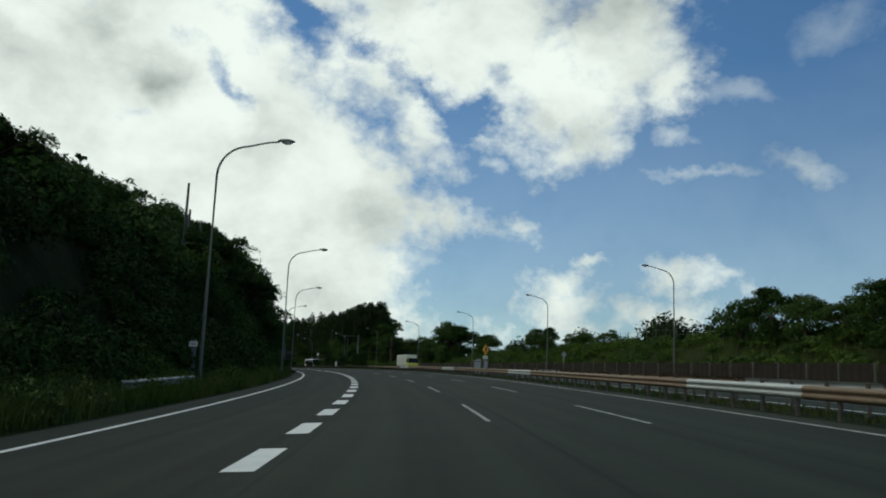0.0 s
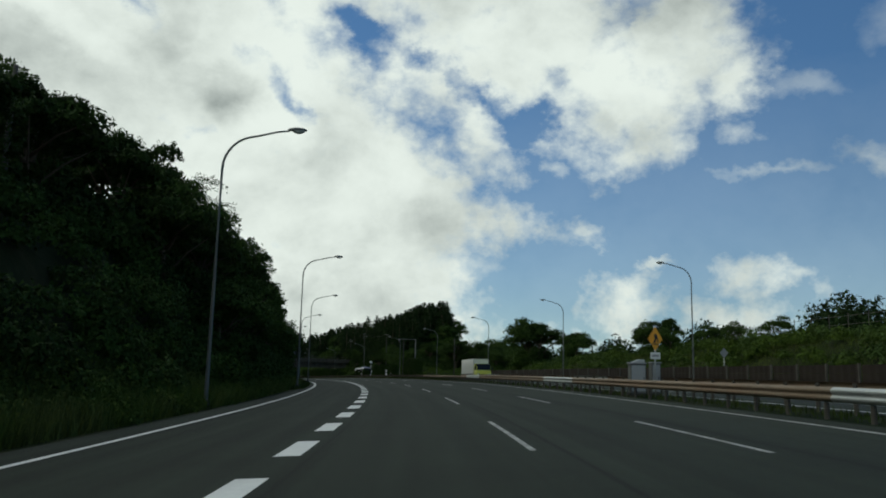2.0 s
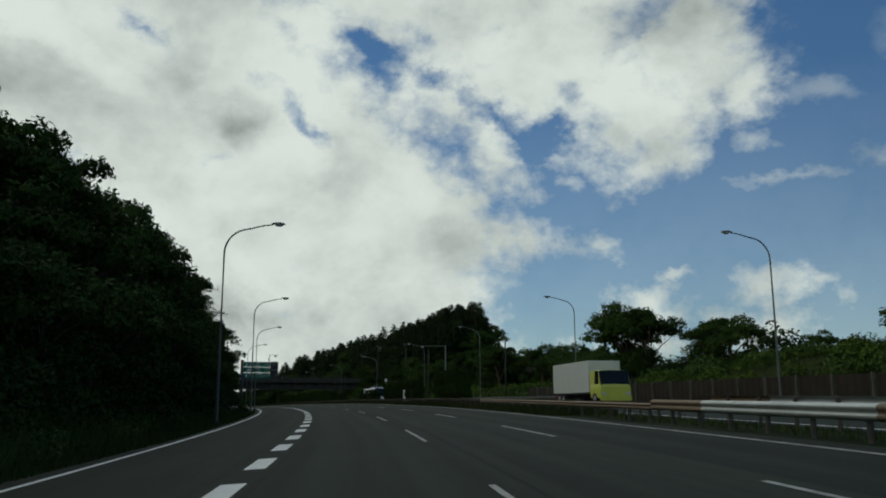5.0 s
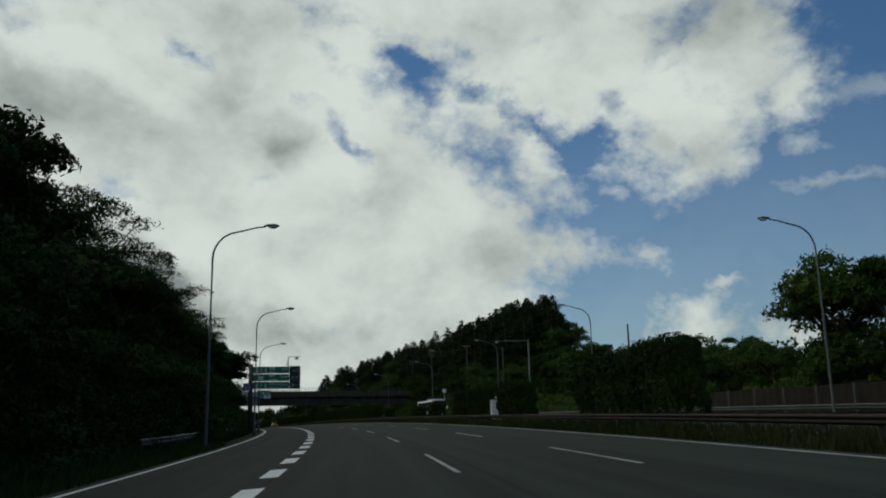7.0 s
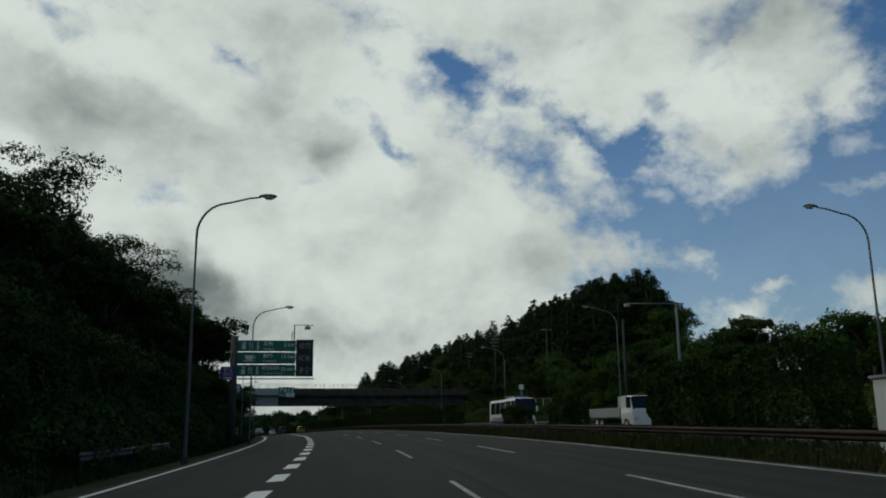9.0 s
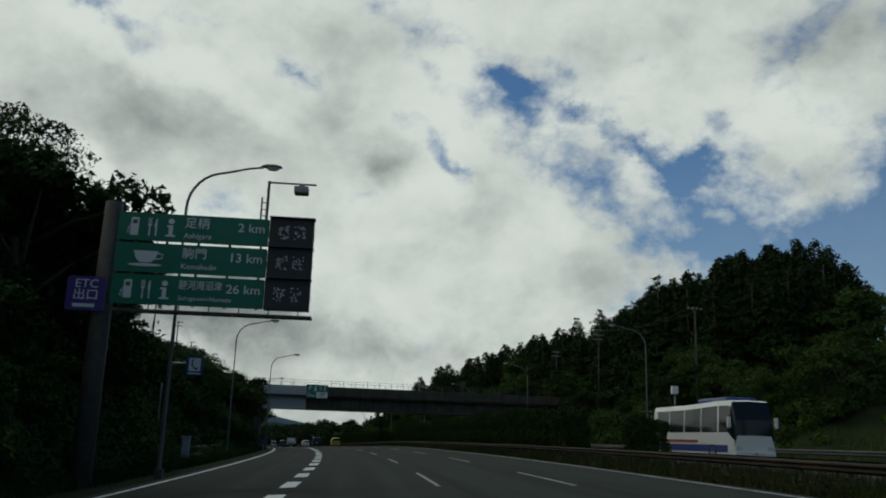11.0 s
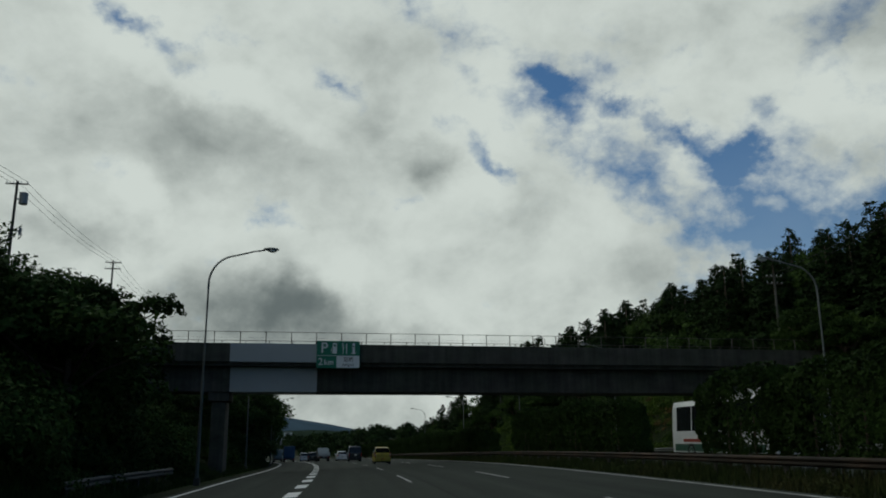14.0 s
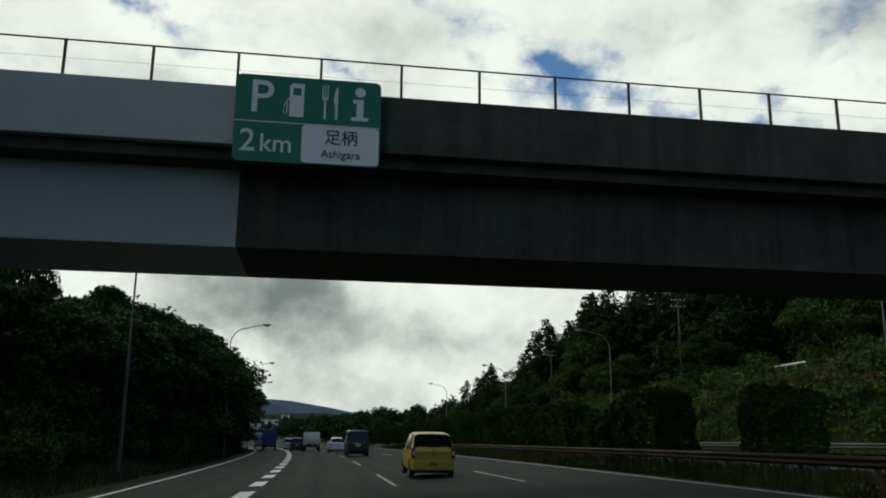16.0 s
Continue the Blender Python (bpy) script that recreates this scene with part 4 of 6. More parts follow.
# cedars on the hilltop behind the cut, and the rounded trees by the overpass
for k in range(22):
    s = 345 + k * 2.5
    plant_tall(CEDAR[k % 3], s, random.uniform(-40, -32), float(np.interp(s, (345, 372, 390, 396, 400), (16.5, 18.5, 20.5, 19.0, 16.0))) * random.uniform(0.86, 1.0), 1.05)
for s, r, h, k in ((357, -12.2, 7.6, 1), (360.5, -12.6, 7.6, 0), (363.5, -14.0, 4.6, 1), (352, -20, 4.6, 3), (344, -22, 4.8, 1)):
    plant_tall(PROTO[k], s, r, h, 1.2)
# low rounded thickets along the brow of the slope
for k in range(16):
    s = 333 + 2.3 * k
    plant_tall(THICKET[k % 2], s, random.uniform(-21.5, -15.8), random.uniform(4.3, 5.6), 1.5)
# left, beyond the bridge
for k in range(25):
    s = 404 + k * 6.0
    h = float(np.interp(s, (404, 428, 440, 464, 520), (5.6, 8.8, 10.6, 12.4, 13.5)))
    plant_tall(PROTO[k % 2], s, random.uniform(-14.2, -12.6), h * random.uniform(0.85, 0.98), 1.2)
    plant_tall(PROTO[(k + 1) % 4], s + 3, random.uniform(-20, -15), h * random.uniform(0.85, 1.05), 1.1)
# right bank, near trees
for s, r, h, k in ((38, 40, 6.0, 0), (44, 42, 5.5, 1), (51, 39, 6.4, 2), (60, 40, 6.4, 0), (65, 42.4, 6.3, 1), (70, 42.5, 4.8, 3), (76, 42.2, 5.7, 1), (82, 42.5, 6.8, 0), (88.5, 42.4, 6.4, 1),
                   (134, 46, 3.8, 3), (142, 45, 3.8, 1), (150, 46, 3.9, 3), (160, 45, 4.4, 1), (166, 47.5, 6.2, 0), (171, 48, 6.3, 1)):
    plant_tall(PROTO[k], s, r, h, 1.1)
for s, r, h, k in ((190, 50, 3.6, 3), (176, 48.5, 4.8, 3), (200, 46, 6.6, 1), (205.5, 47.5, 7.1, 0), (211.5, 50, 7.4, 1), (221.5, 46.5, 11.0, 0), (227.5, 46.5, 12.9, 1), (231, 47.5, 11.8, 2), (236, 52, 6.0, 0), (248, 52, 6.4, 1), (258, 49, 6.6, 3)):
    plant_tall(PROTO[k], s, r, h, 1.1 if h < 10 else 0.95)
for k in range(20):
    s = 254 + k * 4.4
    plant_tall(PROTO[k % 4], s, random.uniform(50, 68), room_right(s) * random.uniform(0.75, 0.98), 1.1)
# conifer hill on the right, and the wooded flank beyond the bridge
for k in range(130):
    s = random.uniform(347, 396)
    plant_tall(CEDAR[k % 3], s, random.uniform(46.5, 76 if s > 356 else 70), room_right(s) * random.uniform(0.82, 1.0), 1.05)
for k in range(130):
    s = random.uniform(392, 600)
    plant_tall(CEDAR[k % 3], s, random.uniform(46, 80) - min(12.0, 0.00026 * (s - 366) ** 2), room_right(s) * random.uniform(0.9, 1.1), 1.1)
for k in range(38):
    s = random.uniform(338, 560)
    plant_tall(PROTO[k % 4], s, random.uniform(46, 78), room_right(s) * random.uniform(0.6, 0.86), 1.15)
for k in range(40):
    s = random.uniform(318, 600)
    plant_tall(PROTO[k % 4], s, random.uniform(39, 47) - (min(6.0, 0.00019 * (s - 366) ** 2) if s > 440 else 0), min(room_right(s) * 0.8, 8.0) * random.uniform(0.65, 1.0), 1.1)


# trimmed hedges in the median
def hedge(length, tall, wide, seed):
    rng = np.random.default_rng(seed)
    h = thing("hedge", "dark clipped evergreen hedge block in the grassy median", "hedge", "hedges in the median")
    n = int(2100 * length)
    face = rng.integers(0, 5, n)
    p = np.stack([rng.uniform(-wide / 2, wide / 2, n), rng.uniform(-length / 2, length / 2, n), rng.uniform(0.5, tall, n)], 1)
    nor = np.zeros((n, 3))
    for k, (ax, v) in enumerate(((0, -wide / 2), (0, wide / 2), (1, -length / 2), (1, length / 2), (2, tall))):
        i = face == k
        p[i, ax] = v + rng.normal(0, 0.13, i.sum())
        nor[i, ax] = np.sign(v)
    c = np.array([0, 0, tall * 0.55])
    d = (p - c) / (wide / 2, length / 2, tall * 0.5)
    over = np.linalg.norm(d, ord=4, axis=1)
    p = c + (p - c) / np.maximum(over, 1)[:, None] ** 0.8
    p += 0.13 * np.sin(p[:, [1, 2, 0]] * 2.9 + seed) + 0.09 * np.sin(p[:, [2, 0, 1]] * 5.3 + 2 * seed)
    v, f = leaf_tris(p, nor, 0.085, rng)
    o = new("foliage", array_mesh("foliage", v, f, "leaf_dark"))
    o.parent = h
    for y in np.arange(-length / 2 + 0.5, length / 2 - 0.3, 1.1):
        bm = bmesh.new()
        tube(bm, [(0, y, -0.2), (0.05, y + 0.05, tall * 0.6)], [0.05, 0.03], 6)
        part("stem", bm, "bark", h)
    return h


H1, H2, H3 = hedge(6.0, 2.9, 1.5, 71), hedge(9.0, 3.0, 1.5, 72), hedge(3.2, 2.7, 1.4, 73)
put(H1, stand(232.9, 11.4)).scale = (1, 0.8, 0.88)
put(H2, stand(452, 11.4)).scale = (1, 0.8, 0.9)
put(H3, stand(285.0, 11.5)).scale = (0.95, 0.58, 0.68)
for s, r, h, ly, lz in ((190, 11.6, H1, 1.0, 1.1), (196.2, 11.6, H1, 1.05, 1.05), (214.8, 11.5, H1, 1.05, 0.9), (226.8, 11.5, H1, 0.95, 0.9), (248.5, 11.4, H3, 1.25, 0.72), (260.5, 11.5, H3, 1.2, 0.62),
                        (297.6, 11.4, H1, 1.0, 0.82), (303.6, 11.5, H1, 0.98, 0.9), (309.5, 11.4, H1, 1.0, 0.97), (315.6, 11.5, H1, 1.02, 0.9), (321.6, 11.4, H1, 0.98, 1.0), (327.5, 11.5, H1, 1.0, 0.94), (333.5, 11.4, H1, 1.0, 0.9), (339.6, 11.5, H1, 1.0, 0.95), (345.0, 11.5, H1, 0.8, 1.0),
                        (357.6, 11.5, H1, 0.9, 0.9), (363.1, 11.4, H1, 0.9, 1.0), (368.6, 11.5, H1, 0.9, 0.96), (373.8, 11.4, H1, 0.82, 1.02), (388.1, 11.4, H3, 0.75, 0.8), (396.5, 11.4, H1, 0.8, 0.85), (401.3, 11.4, H3, 0.9, 0.72), (407.3, 11.4, H1, 0.95, 0.85), (414.5, 11.4, H1, 0.95, 0.9),
                        (423, 11.4, H1, 1.0, 0.95), (432, 11.4, H2, 0.85, 0.9), (443, 11.4, H1, 1.0, 0.9), (464, 11.4, H2, 0.9, 0.9), (477, 11.4, H2, 0.9, 0.9), (491, 11.4, H2, 1.0, 0.9), (506, 11.4, H2, 1.0, 0.9)):
    copy_thing(h, stand(s, r)).scale = (1.0, ly, lz)


# ---------------------------------------------------------------- guard rails and fence
W_BEAM = [(0.0, 0.0), (0.05, 0.03), (0.085, 0.07), (0.085, 0.11), (0.04, 0.16), (0.04, 0.19), (0.085, 0.24), (0.085, 0.28), (0.05, 0.32), (0.0, 0.35)]


def median_near(s):
    return float(np.interp(s, (130, 200), (9.75, 10.1)))


def median_far(s):
    return float(np.interp(s, (130, 200), (11.6, 12.2)))


def guard_rail(s0, s1, line, side, beam_mat, post_mat, label, gap=3.0, top=0.78, beam=1.0, step=4.0):
    """W-beam on posts along the road; side: +1 the beam faces right, -1 left."""
    g = thing("guard_rail", label, "guard rail", "guard rails")
    r = line if callable(line) else (lambda q: line)
    o = stand(s0, r(s0))
    g.matrix_basis = o
    inv = o.inverted()
    a = s0
    prof = [(side * (0.06 + x), z * beam + top - 0.35 * beam) for x, z in W_BEAM] + [(side * (0.06 + x - 0.012), z * beam + top - 0.35 * beam) for x, z in W_BEAM[::-1]]
    while a < s1 - 0.1:
        b = min(a + step, s1)
        bm = bmesh.new()
        pa, pb = inv @ stand(a, r(a)), inv @ stand(b + 0.06, r(b))
        ra = [bm.verts.new(pa @ Vector((x, 0, z))) for x, z in prof]
        rb = [bm.verts.new(pb @ Vector((x, 0, z))) for x, z in prof]
        n = len(prof)
        for k in range(n):
            bm.faces.new((ra[k], rb[k], rb[(k + 1) % n], ra[(k + 1) % n]))
        bmesh.ops.recalc_face_normals(bm, faces=bm.faces)
        part("beam", bm, beam_mat(a) if callable(beam_mat) else beam_mat, g)
        a = b
    bm = bmesh.new()
    tube(bm, [(0, 0, -0.3), (0, 0, top - 0.02)], 0.065, 8)
    first = part("post", bm, post_mat, g)
    a, k = s0 + 0.5, 0
    while a < s1:
        o = first if k == 0 else first.copy()
        if k:
            scene.collection.objects.link(o)
        o.matrix_basis = inv @ stand(a, r(a))
        a, k = a + gap, k + 1
    return g


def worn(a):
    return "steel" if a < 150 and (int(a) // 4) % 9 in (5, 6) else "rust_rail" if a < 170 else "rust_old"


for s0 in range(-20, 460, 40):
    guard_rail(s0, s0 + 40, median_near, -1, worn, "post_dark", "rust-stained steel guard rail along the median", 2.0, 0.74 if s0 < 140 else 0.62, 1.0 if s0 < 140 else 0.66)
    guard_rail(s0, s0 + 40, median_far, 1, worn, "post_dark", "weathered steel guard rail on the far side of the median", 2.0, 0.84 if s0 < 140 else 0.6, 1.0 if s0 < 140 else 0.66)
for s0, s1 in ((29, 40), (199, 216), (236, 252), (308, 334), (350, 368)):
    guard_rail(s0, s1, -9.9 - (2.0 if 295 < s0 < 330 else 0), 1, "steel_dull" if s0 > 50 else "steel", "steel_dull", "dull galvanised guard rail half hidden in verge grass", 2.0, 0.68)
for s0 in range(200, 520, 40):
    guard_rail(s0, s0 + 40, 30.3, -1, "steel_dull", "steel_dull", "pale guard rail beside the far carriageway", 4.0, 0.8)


def brown_fence(s0, s1):
    f = thing("fence", "rust-brown steel panel fence beyond the far carriageway", "fence", "brown fences")
    o = stand(s0, 32.2)
    f.matrix_basis = o
    inv = o.inverted()
    a = s0
    while a < s1:
        m = inv @ stand(a, 32.2)
        bm = bmesh.new()
        box(bm, -0.08, 0.08, -0.08, 0.08, -0.3, 2.15, 0.01)
        part("post", bm, "post_dark", f).matrix_basis = m
        for z0, z1 in ((0.15, 0.78), (0.80, 1.43), (1.45, 2.08)):
            bm = bmesh.new()
            n = 8
            prof = [(0.03 * (k % 2), 0.1 + 3.8 * k / n) for k in range(n + 1)]
            lo = [bm.verts.new((x, y, z0)) for x, y in prof]
            hi = [bm.verts.new((x, y, z1)) for x, y in prof]
            for k in range(n):
                bm.faces.new((lo[k], lo[k + 1], hi[k + 1], hi[k]))
            bmesh.ops.solidify(bm, geom=bm.faces[:], thickness=0.02)
            part("panel", bm, "rust_dark", f).matrix_basis = m
        a += 4.0


for s0 in range(-20, 232, 36):
    brown_fence(s0, s0 + 36)


# ---------------------------------------------------------------- signs
def rounded(bm, x0, x1, z0, z1, y0, y1, rad):
    """Board with rounded corners in the x, z plane, from y0 (front) to y1."""
    pts = []
    for cx, cz, a0 in ((x1 - rad, z1 - rad, 0), (x0 + rad, z1 - rad, 90), (x0 + rad, z0 + rad, 180), (x1 - rad, z0 + rad, 270)):
        for k in range(5):
            a = radians(a0 + 22.5 * k)
            pts.append((cx + rad * math.cos(a), cz + rad * math.sin(a)))
    return extrude_profile(bm, pts, y0, y1)


def poly(bm, pts, y0, y1):
    return extrude_profile(bm, pts, y0, y1)


def disc_pts(cx, cz, rx, rz, n=20):
    return [(cx + rx * math.cos(2 * math.pi * k / n), cz + rz * math.sin(2 * math.pi * k / n)) for k in range(n)]


def pump_icon(parent, x, z, h, y, mat="sign_white", dark="green"):
    bm = bmesh.new()
    poly(bm, [(x - 0.20 * h, z - 0.5 * h), (x + 0.20 * h, z - 0.5 * h), (x + 0.20 * h, z + 0.5 * h), (x - 0.12 * h, z + 0.5 * h), (x - 0.20 * h, z + 0.42 * h)], y, y + 0.01)
    part("fuel_symbol", bm, mat, parent)
    bm = bmesh.new()
    poly(bm, [(x - 0.11 * h, z + 0.14 * h), (x + 0.12 * h, z + 0.14 * h), (x + 0.12 * h, z + 0.36 * h), (x - 0.11 * h, z + 0.36 * h)], y - 0.004, y)
    part("fuel_symbol_window", bm, dark, parent)
    bm = bmesh.new()
    tube(bm, [(x - 0.21 * h, y, z + 0.05 * h), (x - 0.34 * h, y, z - 0.18 * h), (x - 0.36 * h, y, z - 0.40 * h), (x - 0.27 * h, y, z - 0.42 * h), (x - 0.26 * h, y, z - 0.1 * h)], 0.02 * h, 5)
    part("fuel_symbol_hose", bm, mat, parent)


def fork_knife(parent, x, z, h, y, mat="sign_white"):
    bm = bmesh.new()
    fx = x - 0.16 * h
    for d in (-0.07, 0, 0.07):
        poly(bm, [(fx + d * h - 0.016 * h, z + 0.14 * h), (fx + d * h + 0.016 * h, z + 0.14 * h), (fx + d * h + 0.016 * h, z + 0.5 * h), (fx + d * h - 0.016 * h, z + 0.5 * h)], y, y + 0.01)
    poly(bm, [(fx - 0.086 * h, z + 0.06 * h), (fx + 0.086 * h, z + 0.06 * h), (fx + 0.086 * h, z + 0.145 * h), (fx - 0.086 * h, z + 0.145 * h)], y, y + 0.01)
    poly(bm, [(fx - 0.03 * h, z - 0.5 * h), (fx + 0.03 * h, z - 0.5 * h), (fx + 0.03 * h, z + 0.065 * h), (fx - 0.03 * h, z + 0.065 * h)], y, y + 0.01)
    part("fork_symbol", bm, mat, parent)
    bm = bmesh.new()
    kx = x + 0.16 * h
    poly(bm, [(kx - 0.03 * h, z - 0.5 * h), (kx + 0.04 * h, z - 0.5 * h), (kx + 0.04 * h, z + 0.5 * h), (kx - 0.03 * h, z + 0.40 * h), (kx - 0.08 * h, z + 0.1 * h), (kx - 0.07 * h, z - 0.02 * h), (kx - 0.03 * h, z - 0.05 * h)], y, y + 0.01)
    part("knife_symbol", bm, mat, parent)


def info_icon(parent, x, z, h, y, mat="sign_white"):
    bm = bmesh.new()
    poly(bm, disc_pts(x, z + 0.36 * h, 0.15 * h, 0.15 * h), y, y + 0.01)
    poly(bm, [(x - 0.2 * h, z + 0.13 * h), (x + 0.10 * h, z + 0.13 * h), (x + 0.10 * h, z - 0.40 * h), (x + 0.24 * h, z - 0.40 * h), (x + 0.24 * h, z - 0.5 * h), (x - 0.24 * h, z - 0.5 * h),
              (x - 0.24 * h, z - 0.40 * h), (x - 0.10 * h, z - 0.40 * h), (x - 0.10 * h, z + 0.03 * h), (x - 0.2 * h, z + 0.03 * h)], y, y + 0.01)
    part("information_symbol", bm, mat, parent)


def overpass_sign():
    g = thing("road_sign", "green and white service area sign on the overpass", "road sign")
    g.matrix_basis = BRIDGE @ pose(-1.72, -0.2, 0)
    W, z0, z1 = 3.42, 10.05, 12.2
    zm = z0 + 0.98
    bm = bmesh.new()
    rounded(bm, 0, W, z0, z1, 0, 0.06, 0.14)
    board = part("board", bm, "green", g)
    bm = bmesh.new()
    rounded(bm, W * 0.46, W - 0.03, z0 + 0.03, zm - 0.02, -0.012, -0.001, 0.1)
    part("white_field", bm, "sign_white", board)
    bm = bmesh.new()
    box(bm, 0.02, W - 0.02, -0.012, -0.001, zm - 0.012, zm + 0.012)
    part("dividing_line", bm, "sign_white", board)
    zc = (zm + z1) / 2
    text_part("P", 1.15, "sign_white", board, 0.60, zc, -0.012)
    pump_icon(board, 1.42, zc, 0.84, -0.014)
    fork_knife(board, 2.22, zc, 0.84, -0.014)
    info_icon(board, 2.92, zc, 0.84, -0.014)
    text_part("2", 0.78, "sign_white", board, 0.33, zm - 0.5, -0.012)
    text_part("km", 0.62, "sign_white", board, 0.98, zm - 0.54, -0.012)
    text_part("足柄", 0.40, "led", board, W * 0.73, zm - 0.32, -0.018)
    text_part("Ashigara", 0.27, "led", board, W * 0.73, zm - 0.72, -0.018)
    for x in (0.5, W - 0.5):
        bm = bmesh.new()
        box(bm, x - 0.05, x + 0.05, 0.061, 0.199, z0 + 0.5, z1 - 0.4)
        part("bracket", bm, "steel", g)


overpass_sign()


def gantry():
    """Cantilever gantry: one thick column on the verge, truss arm, three green boards and three lamp-dot panels."""
    g = thing("sign_gantry", "cantilever gantry with green service area boards and dark display panels", "road sign")
    s, xr = 279.0, -2.31
    base = at(s, -8.9)
    p = at(s, xr)
    road_z = float(np.interp(s, _s, _z))
    g.matrix_basis = pose(base.x, base.y, road_z - 0.1, 0, 0, turn(s)) @ Matrix.Diagonal((1, 1, 0.945, 1))
    R0 = xr + 8.9                     # right end of the boards in own coordinates
    bm = bmesh.new()
    tube(bm, [(-0.3, 0.5, -1.2), (-0.3, 0.5, 5.0), (-0.3, 0.5, 9.6)], [0.36, 0.33, 0.3], 14)
    part("column", bm, "post_dark", g, smooth=True)
    arm = new("arm")
    arm.parent = g
    for z in (6.35, 7.55, 8.7):
        bm = bmesh.new()
        box(bm, -0.2, R0, 0.30, 0.48, z - 0.08, z + 0.08, 0.015)
        part("beam", bm, "post_dark", arm)
    for x in np.arange(0.6, R0, 1.05):
        bm = bmesh.new()
        box(bm, x - 0.04, x + 0.04, 0.24, 0.30, 5.85, 9.2)
        part("upright", bm, "post_dark", arm)
    walk_ = bmesh.new()
    box(walk_, 0.1, R0 + 0.1, 0.0, 0.06, 5.60, 5.68)
    box(walk_, 0.1, R0 + 0.1, 0.5, 0.56, 5.60, 5.68)
    for x in np.arange(0.15, R0 + 0.1, 0.35):
        box(walk_, x, x + 0.05, 0.0, 0.55, 5.62, 5.66)
    part("catwalk", walk_, "post_dark", g)
    for x in np.arange(0.2, R0, 1.0):
        bm = bmesh.new()
        tube(bm, [(x, 0.5, 5.64), (x, 0.5, 6.3)], 0.02, 5)
        part("catwalk_post", bm, "post_dark", g)
    rows = ((8.18, 9.2, "足柄", "Ashigara", "2 km", "pfi"), (7.03, 8.09, "駒門", "Komakado", "13 km", "cup"), (5.88, 6.94, "駿河湾沼津", "Surugawan-Numazu", "26 km", "pfi"))
    GR = R0 - 1.55
    for z0, z1, ja, la, km, icons in rows:
        bm = bmesh.new()
        rounded(bm, 0.0, GR, z0, z1, 0.16, 0.22, 0.06)
        b = part("board", bm, "green", g, "green board with white lettering")
        zc = (z0 + z1) / 2
        y = 0.148
        if icons == "pfi":
            pump_icon(b, 0.55, zc, 0.66, y)
            fork_knife(b, 1.15, zc, 0.66, y)
            info_icon(b, 1.75, zc, 0.66, y)
        else:
            bm = bmesh.new()
            poly(bm, [(0.62, zc + 0.24), (1.42, zc + 0.24), (1.34, zc - 0.05), (1.2, zc - 0.18), (0.84, zc - 0.18), (0.70, zc - 0.05)], y, y + 0.01)
            poly(bm, disc_pts(1.02, zc - 0.27, 0.55, 0.055), y, y + 0.01)
            part("cup_symbol", bm, "sign_white", b)
            bm = bmesh.new()
            tube(bm, [(1.40, y, zc + 0.16), (1.58, y, zc + 0.12), (1.56, y, zc - 0.02), (1.36, y, zc - 0.06)], 0.03, 5)
            part("cup_handle", bm, "sign_white", b)
        text_part(ja, 0.42 if len(ja) < 4 else 0.36, "sign_white", b, 2.2, zc + 0.19, y, align="LEFT", sx=1.0 if len(ja) < 4 else 0.8)
        text_part(la, 0.27 if len(la) < 10 else 0.22, "sign_white", b, 2.2, zc - 0.27, y, align="LEFT")
        text_part(km, 0.46, "sign_white", b, GR - 0.12, zc + 0.12, y, align="RIGHT")
        bm = bmesh.new()
        box(bm, GR + 0.03, R0, -0.02, 0.28, z0 - 0.03, z1 + 0.03, 0.02)
        d = part("display", bm, "led", g, "dark display panel with rows of unlit dots")
        bm = bmesh.new()
        box(bm, GR + 0.03, R0 + 0.03, -0.18, 0.30, z1 + 0.035, z1 + 0.055)
        part("hood", bm, "led", d)
        bm = bmesh.new()
        rr = random.Random(int(z0 * 10))
        for gx in range(2):
            for a in range(7):
                for c in range(8):
                    if rr.random() < 0.4:
                        x, z = GR + 0.34 + gx * 0.56 + a * 0.055, zc - 0.24 + c * 0.065
                        box(bm, x, x + 0.034, -0.026, -0.02, z, z + 0.042)
        tagged(part("dots", bm, "sign_white", d), kind="stuff")
    # camera mast on top
    m = new("camera_mast")
    m.parent = g
    bm = bmesh.new()
    tube(bm, [(GR - 0.15, 0.4, 9.1), (GR - 0.15, 0.4, 10.75)], 0.05, 8)
    tube(bm, [(GR - 0.35, 0.4, 9.1), (GR - 0.35, 0.4, 10.1)], 0.03, 6)
    tube(bm, [(GR - 0.2, 0.4, 10.7), (GR + 1.5, 0.4, 10.7)], 0.035, 6)
    for z in (9.4, 9.65, 9.9):
        tube(bm, [(GR - 0.35, 0.4, z), (GR - 0.15, 0.4, z)], 0.02, 5)
    part("mast", bm, "post_dark", m)
    bm = bmesh.new()
    box(bm, GR + 0.75, GR + 1.25, 0.1, 0.6, 10.3, 10.55, 0.05)
    box(bm, GR + 0.9, GR + 1.1, 0.3, 0.5, 10.53, 10.71, 0.02)
    part("camera_box", bm, "grey", m)
    # exit board low on the column
    bm = bmesh.new()
    rounded(bm, -1.35, -0.1, 5.55, 6.75, 0.02, 0.07, 0.08)
    e = part("exit_board", bm, "violet", g, "violet exit board with pale lettering")
    text_part("ETC", 0.42, "sign_white", e, -0.72, 6.48, 0.01)
    text_part("出口", 0.42, "sign_white", e, -0.72, 6.08, 0.01)
    bm = bmesh.new()
    box(bm, -1.1, -0.4, 0.005, 0.019, 5.66, 5.78)
    part("small_writing", bm, "sign_white", e)


